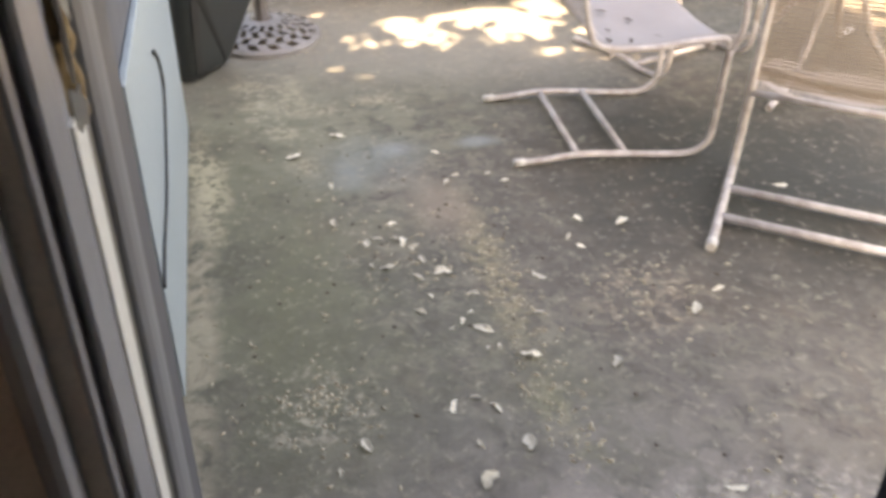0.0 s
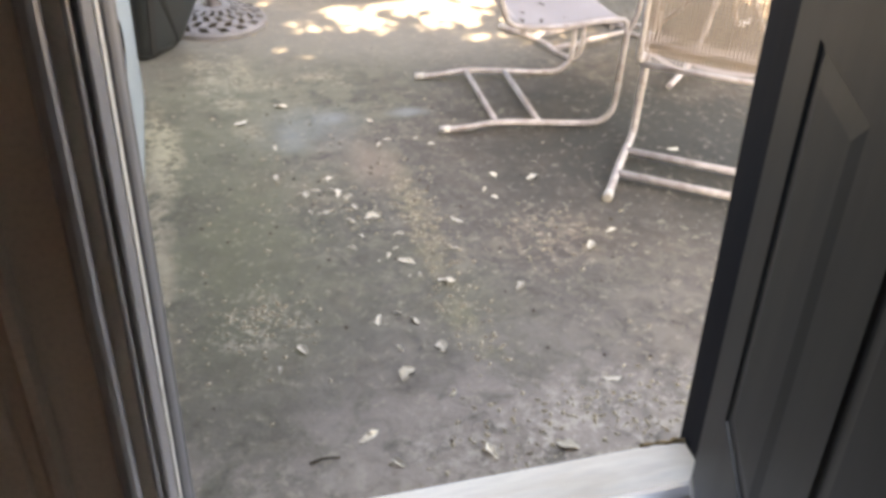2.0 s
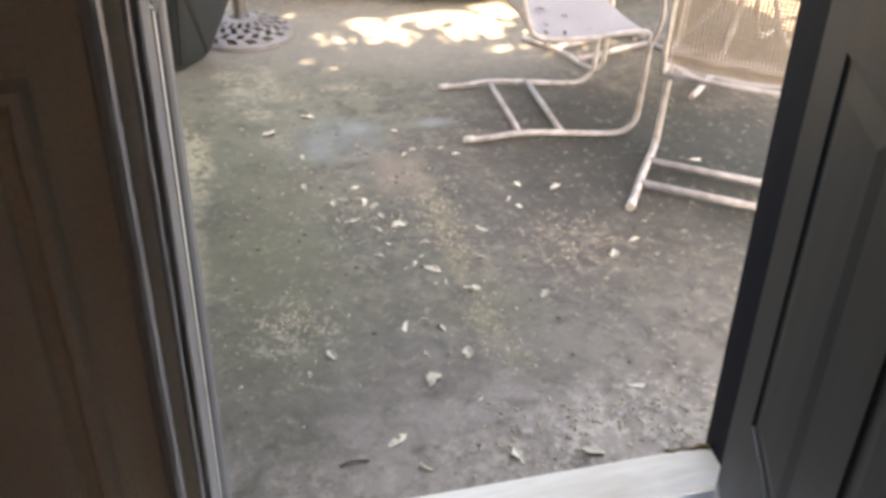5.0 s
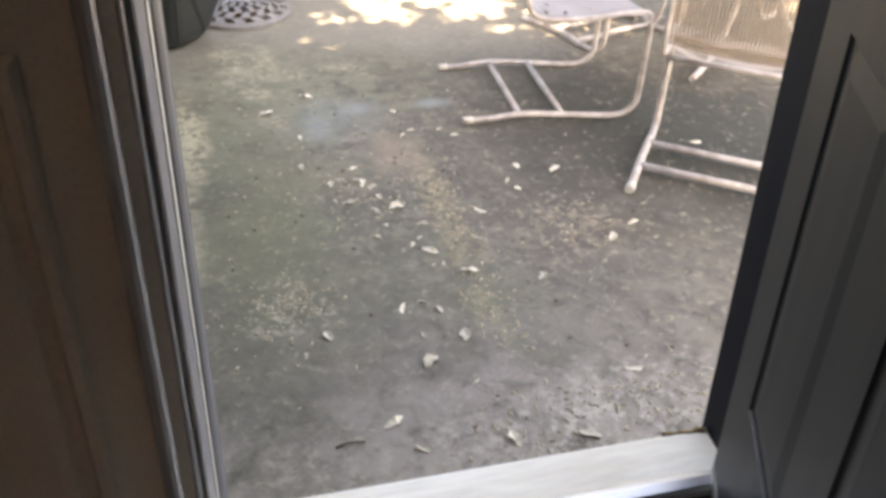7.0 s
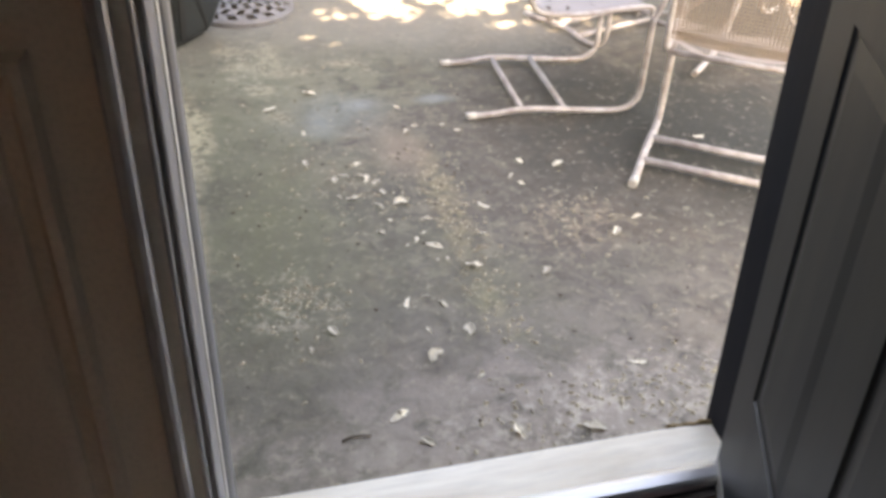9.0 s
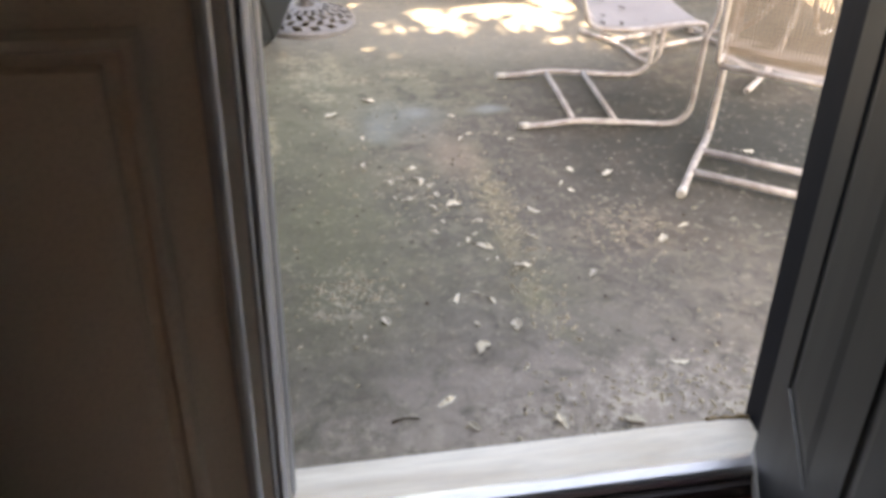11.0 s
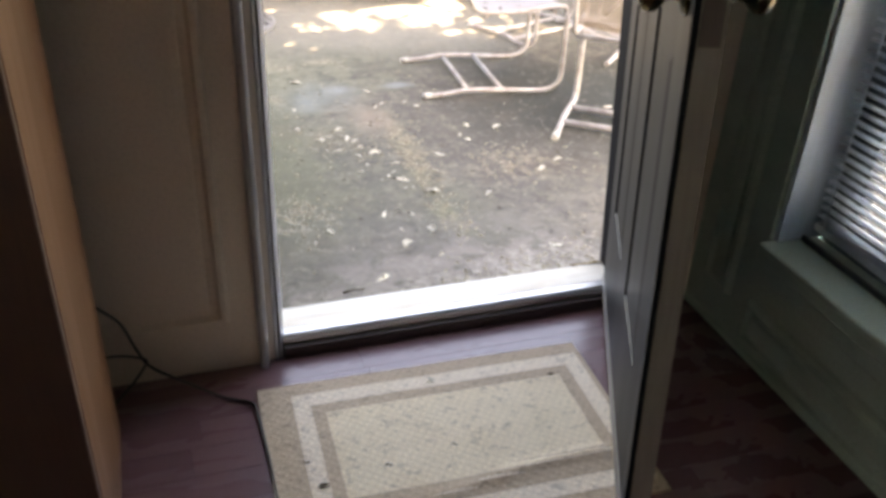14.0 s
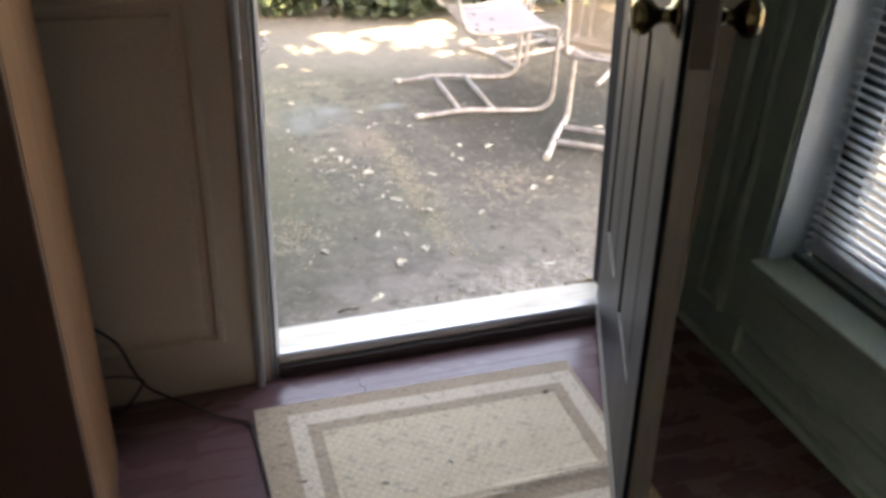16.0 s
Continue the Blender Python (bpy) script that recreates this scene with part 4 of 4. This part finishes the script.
def leaf_cloud(name, parent, centres, count, size, seed, material=None):
    """Many small bent leaves scattered round the centres (x, y, z, radius)."""
    rnd = random.Random(seed)
    verts, faces = [], []
    for _ in range(count):
        cx, cy, cz, cr = rnd.choice(centres)
        p = Vector((rnd.gauss(0, 1), rnd.gauss(0, 1), rnd.gauss(0, 0.7))) * cr * 0.5 + Vector((cx, cy, cz))
        if p.z < GZ + 0.02:
            continue
        q = Euler((rnd.uniform(-1, 1), rnd.uniform(-1, 1), rnd.uniform(0, 6.3))).to_matrix()
        s = size * rnd.uniform(0.6, 1.3)
        k = len(verts)
        for x, y, z in ((-0.5, 0, 0), (0, -0.28, 0.06), (0.6, 0, -0.05), (0, 0.28, 0.06)):
            verts.append(p + q @ Vector((x, y, z)) * s)
        faces += [(k, k + 1, k + 2), (k, k + 2, k + 3)]
    me = bpy.data.meshes.new(name)
    me.from_pydata([tuple(v) for v in verts], [], faces)
    me.materials.append(material or M_LEAF)
    ob = new(name, me)
    ob.parent = parent
    return ob


def tree(x, y, height, spread, seed, count, label, lean=(0, 0)):
    rnd = random.Random(seed)
    t = thing("tree", label, "tree")
    bm = bmesh.new()
    top = Vector((x + lean[0], y + lean[1], height * 0.62))
    tube(bm, [(x, y, GZ - 0.2), (x + lean[0] * 0.2, y + lean[1] * 0.2, height * 0.25), tuple(top)], 0.20, 12, 6, 0.5)
    part("trunk", bm, M_BARK, t)
    centres = []
    for k in range(11):
        a = 2 * math.pi * k / 11 + rnd.uniform(-0.3, 0.3)
        rr = spread * rnd.uniform(0.35, 1.0)
        end = top + Vector((rr * math.cos(a), rr * math.sin(a), rnd.uniform(0.0, height * 0.35)))
        mid = (top + end) / 2 + Vector((0, 0, 0.3))
        bm = bmesh.new()
        tube(bm, [tuple(top - Vector((0, 0, 0.2))), tuple(mid), tuple(end)], 0.07, 8, 4, 0.3)
        part("limb", bm, M_BARK, t)
        centres += [(*end, spread * 0.42), (*mid, spread * 0.3)]
    leaf_cloud("crown", t, centres, count, 0.34, seed)
    # low limb and leaves placed only to shape the sun patches
    low = []
    bm = bmesh.new()
    tube(bm, [tuple(top), (top.x - 0.6, top.y + 0.2, 4.2), (-0.6, 0.0, 3.75), (0.8, 0.10, 3.65), (2.6, 0.05, 3.7)], 0.05, 8, 5, 0.3)
    part("limb", bm, M_BARK, t)
    for k in range(26):
        low.append((-1.0 + 3.8 * k / 25, rnd.uniform(-0.30, 0.30) - 0.10 * k / 25, 3.6 + rnd.uniform(-0.1, 0.15), rnd.uniform(0.22, 0.42)))
    # extra clump that keeps sun off the ground by the umbrella base
    low += [(-0.02, 0.58, 3.6, 0.34)] * 6
    leaf_cloud("dapple_leaves", t, low, 2500, 0.14, seed + 1)
    return t


# added out of view so that its leaves break up the sun
tree(-3.6, -0.6, 8.0, 3.0, 3, 230, "unseen leafy tree added to dapple the sunlight", (4.1, 0.4))


def shrub(x, y, r, h, seed, count=4600):
    rnd = random.Random(seed)
    s = thing("shrub", "dense dark green shrub at the edge of the patio", "shrub", group="shrubs by the patio")
    for k in range(5):
        a = rnd.uniform(0, 6.3)
        bm = bmesh.new()
        tube(bm, [(x, y, GZ - 0.1), (x + 0.3 * r * math.cos(a), y + 0.3 * r * math.sin(a), h * 0.4), (x + 0.6 * r * math.cos(a), y + 0.6 * r * math.sin(a), h * 0.8)], 0.009, 6, 4, 0.4)
        part("stem", bm, M_BARK, s)
    cs = [(x + rnd.uniform(-r, r) * 0.7, y + rnd.uniform(-r, r) * 0.5, rnd.uniform(-0.08, h * 0.8), r * 0.5) for _ in range(18)]
    leaf_cloud("leaves", s, cs, count, 0.075, seed)


for k, (sx, sy, sr, sh) in enumerate(((-0.5, 5.2, 0.5, 0.8), (0.2, 5.00, 0.42, 0.7), (0.80, 4.50, 0.40, 0.7), (1.22, 4.38, 0.40, 0.7), (1.66, 4.33, 0.40, 0.7), (2.12, 4.33, 0.40, 0.8), (2.65, 4.38, 0.42, 0.8), (3.5, 4.6, 0.5, 0.8), (4.4, 4.7, 0.5, 0.9), (5.5, 4.8, 0.6, 0.9))):
    shrub(sx, sy, sr, sh, 40 + k)

# ---- fallen leaves ----


def leaf_mesh(seed, curl):
    rnd = random.Random(seed)
    bm = bmesh.new()
    n = 7
    wide = rnd.uniform(0.13, 0.22)
    mid = [bm.verts.new((-0.5 + k / n, 0, 0.10 * curl * (1 - (2 * k / n - 1) ** 2))) for k in range(n + 1)]
    for sgn in (-1, 1):
        fold = rnd.uniform(-0.02, 0.16)
        side = [bm.verts.new((-0.5 + k / n + rnd.uniform(-0.03, 0.03), sgn * wide * math.sin(math.pi * k / n) ** 0.8 * rnd.uniform(0.55, 1.25), 0.10 * curl * (1 - (2 * k / n - 1) ** 2) + fold * math.sin(math.pi * k / n) * rnd.uniform(0.4, 1.5))) for k in range(1, n)]
        seq = [mid[0], *side, mid[n]]
        for k in range(n):
            vs = [mid[k], seq[k], seq[k + 1], mid[k + 1]]
            vs = [v for i, v in enumerate(vs) if v not in vs[:i]]
            if len(vs) > 2:
                bm.faces.new(vs if sgn < 0 else vs[::-1])
    bend = rnd.uniform(-0.5, 0.5)
    for v in bm.verts:
        v.co.y += bend * v.co.x ** 2
        v.co += noise.noise_vector(v.co * 5 + Vector((seed, 0, 0))) * 0.04
    low = min(v.co.z for v in bm.verts)
    for v in bm.verts:
        v.co.z -= low
    return mesh_of("leaf", bm, M_LEAFD)


LEAVES = [leaf_mesh(k, c) for k, c in enumerate((0.3, 0.9, 1.5, 0.6, -0.4, 1.1, 0.2, 0.7))]
LEAF_SPOTS = [(0.834, 0.926, 0.06), (0.428, 1.045, 0.05), (0.55, 1.223, 0.045), (0.558, 1.314, 0.019), (0.53, 1.432, 0.028), (0.746, 1.552, 0.042), (1.205, 1.64, 0.05), (1.3, 1.7, 0.03), (0.65, 1.737, 0.013), (0.567, 1.821, 0.016), (0.619, 1.913, 0.025), (0.444, 1.974, 0.014), (0.562, 2.036, 0.011), (0.546, 2.069, 0.023), (1.06, 2.094, 0.027), (1.225, 2.153, 0.016), (0.918, 2.34, 0.022), (0.775, 2.399, 0.019), (0.3, 2.6, 0.03)]
LEAF_SPOTS += [(0.667, 0.948, 0.06), (1.02, 1.1, 0.03), (0.271, 1.299, 0.016), (0.33, 1.36, 0.03), (0.584, 1.45, 0.017), (0.656, 1.6, 0.012), (0.661, 1.665, 0.038), (0.813, 1.701, 0.018), (0.531, 1.762, 0.021), (0.86, 1.848, 0.033), (0.483, 1.956, 0.022), (0.579, 1.98, 0.019), (0.572, 2.042, 0.017), (0.448, 2.079, 0.02), (0.479, 2.097, 0.017), (0.532, 2.161, 0.015), (0.738, 2.367, 0.022), (0.392, 2.403, 0.022), (0.45, 2.72, 0.03)]
LEAF_SPOTS += [(0.47, 0.962, 0.024), (0.639, 1.133, 0.016), (0.66, 1.3, 0.035), (0.622, 1.411, 0.026), (0.933, 1.492, 0.027), (0.683, 1.602, 0.012), (0.59, 1.687, 0.011), (0.623, 1.706, 0.02), (0.677, 1.809, 0.019), (0.553, 1.904, 0.019), (1.019, 1.956, 0.017), (1.003, 2.007, 0.02), (1.18, 2.05, 0.04), (0.526, 2.089, 0.017), (1.75, 2.15, 0.06), (0.37, 2.198, 0.021), (0.876, 2.391, 0.016), (0.745, 2.555, 0.02)]
rnd = random.Random(11)
LEAF_SPOTS = [(lx, ly, ln * (1.3 if ly > 1.9 and lx < 0.7 else 1.0)) for lx, ly, ln in LEAF_SPOTS]
for k, (lx, ly, ln) in enumerate(LEAF_SPOTS):
    lf = tagged(new("fallen_leaf", LEAVES[k % 8]), "curled dry tan leaf lying on the concrete", "leaf", "fallen leaves")
    lf.matrix_basis = pose(lx, ly, GZ + 0.002, rnd.uniform(-7, 7), rnd.uniform(-7, 7), rnd.uniform(0, 360)) @ Matrix.Diagonal((min(ln, 0.036) * 1.55, min(ln, 0.036) * 1.8, min(ln, 0.036) * 1.3, 1))
M_LEAFDARK = plain("dark_rotten_leaf", (0.07, 0.055, 0.045), (0.11, 0.085, 0.065), 0.85, scale=30, fine=160)
DARK = [me.copy() for me in LEAVES[:2]]
for me in DARK:
    me.materials[0] = M_LEAFDARK
for k, (ax, ay, ln) in enumerate(((0.27, 0.07, 0.045), (0.34, 0.06, 0.05), (0.30, 0.17, 0.035), (0.44, 0.10, 0.03), (0.40, 0.26, 0.04), (0.50, 0.30, 0.03), (0.33, 0.34, 0.05))):
    lf = tagged(new("fallen_leaf", DARK[k % 2]), "dark wet leaf lying on the chair seat", "leaf", "leaves on the seat")
    sag = 0.016 * (1 - (2 * ay / 0.48 - 1) ** 2)
    lf.matrix_basis = SEAT_M @ pose(ax, ay, 0.384 - sag, 4, 0, rnd.uniform(0, 360)) @ Matrix.Diagonal((ln * 0.95, ln * 1.0, ln * 0.5, 1))
twig = thing("twig", "short thin dark twig lying on the concrete", "twig")
bm = bmesh.new()
tube(bm, [(0.293, 1.000, GZ + 0.004), (0.322, 1.006, GZ + 0.006), (0.356, 1.003, GZ + 0.004)], 0.003, 6, 4, 0.6)
part("stick", bm, M_DIRT, twig)


def crumbs(name, label, centres, count, lo, hi, seed, material):
    rnd = random.Random(seed)
    verts, faces = [], []
    for _ in range(count):
        cx, cy, rx, ry = rnd.choice(centres)
        x, y = cx + rnd.gauss(0, rx), cy + rnd.gauss(0, ry)
        if x < 0.0 or y < 0.88:
            continue
        s, a = rnd.uniform(lo, hi), rnd.uniform(0, 6.3)
        k = len(verts)
        e = rnd.uniform(0.35, 0.8)
        for dx, dy, dz in ((-1, 0, 0), (0, -e, 0), (1, 0, 0), (0, e, 0), (0.1, 0, 0.45)):
            verts.append((x + s * (dx * math.cos(a) - dy * math.sin(a)), y + s * (dx * math.sin(a) + dy * math.cos(a)), GZ + 0.0008 + s * dz))
        faces += [(k, k + 1, k + 4), (k + 1, k + 2, k + 4), (k + 2, k + 3, k + 4), (k + 3, k, k + 4)]
    me = bpy.data.meshes.new(name)
    me.from_pydata(verts, [], faces)
    me.materials.append(material)
    return tagged(new(name, me), label, "debris", kind="stuff")


SPREAD = ((0.76, 1.78, 0.035, 0.16), (0.76, 1.78, 0.035, 0.16), (0.75, 1.95, 0.05, 0.25), (0.24, 1.48, 0.08, 0.08), (0.24, 1.48, 0.07, 0.06), (0.9, 0.96, 0.22, 0.05), (1.0, 1.0, 0.15, 0.06), (0.92, 1.02, 0.20, 0.07), (0.75, 1.34, 0.05, 0.10), (1.12, 1.70, 0.12, 0.08), (0.55, 2.0, 0.12, 0.12), (0.8, 1.8, 0.6, 0.7), (0.25, 2.2, 0.2, 0.5))
crumbs("leaf_crumbs", "pale crumbs of dry leaves scattered on concrete", SPREAD, 1000, 0.0025, 0.0105, 21, M_CRUMB)
crumbs("dark_crumbs", "dark bits of bark and seed on concrete", ((0.8, 1.9, 0.6, 0.6), (0.5, 2.2, 0.3, 0.3), (1.3, 1.8, 0.4, 0.4)), 160, 0.003, 0.009, 22, M_DIRT)

# ---- floor planks ----
PWID = 0.083
bm = bmesh.new()
box(bm, 0, 1.2, 0, PWID - 0.0005, -0.011, 0.0, 0.0003)
plank = mesh_of("plank", bm, M_PLANK)
rnd = random.Random(2)
y = YN - PWID
row = 0
while y > -1.35:
    x = XL + 0.002 - rnd.uniform(0, 0.9)
    while x < XR - 0.01:
        xa, xb = max(x, XL + 0.002), min(x + 1.2, XR - 0.002)
        if xb - xa > 0.05:
            p = new("plank", plank)
            p.parent = floor
            p.location = (xa, y, 0)
            p.scale = ((xb - xa - 0.0006) / 1.2, 1, 1)
        x += 1.2
    y -= PWID
bm = bmesh.new()
box(bm, XL + 0.002, XR - 0.002, YS + 0.002, y + PWID - 0.003, -0.011, 0.0)
part("far_boards", bm, M_PLANK, floor)
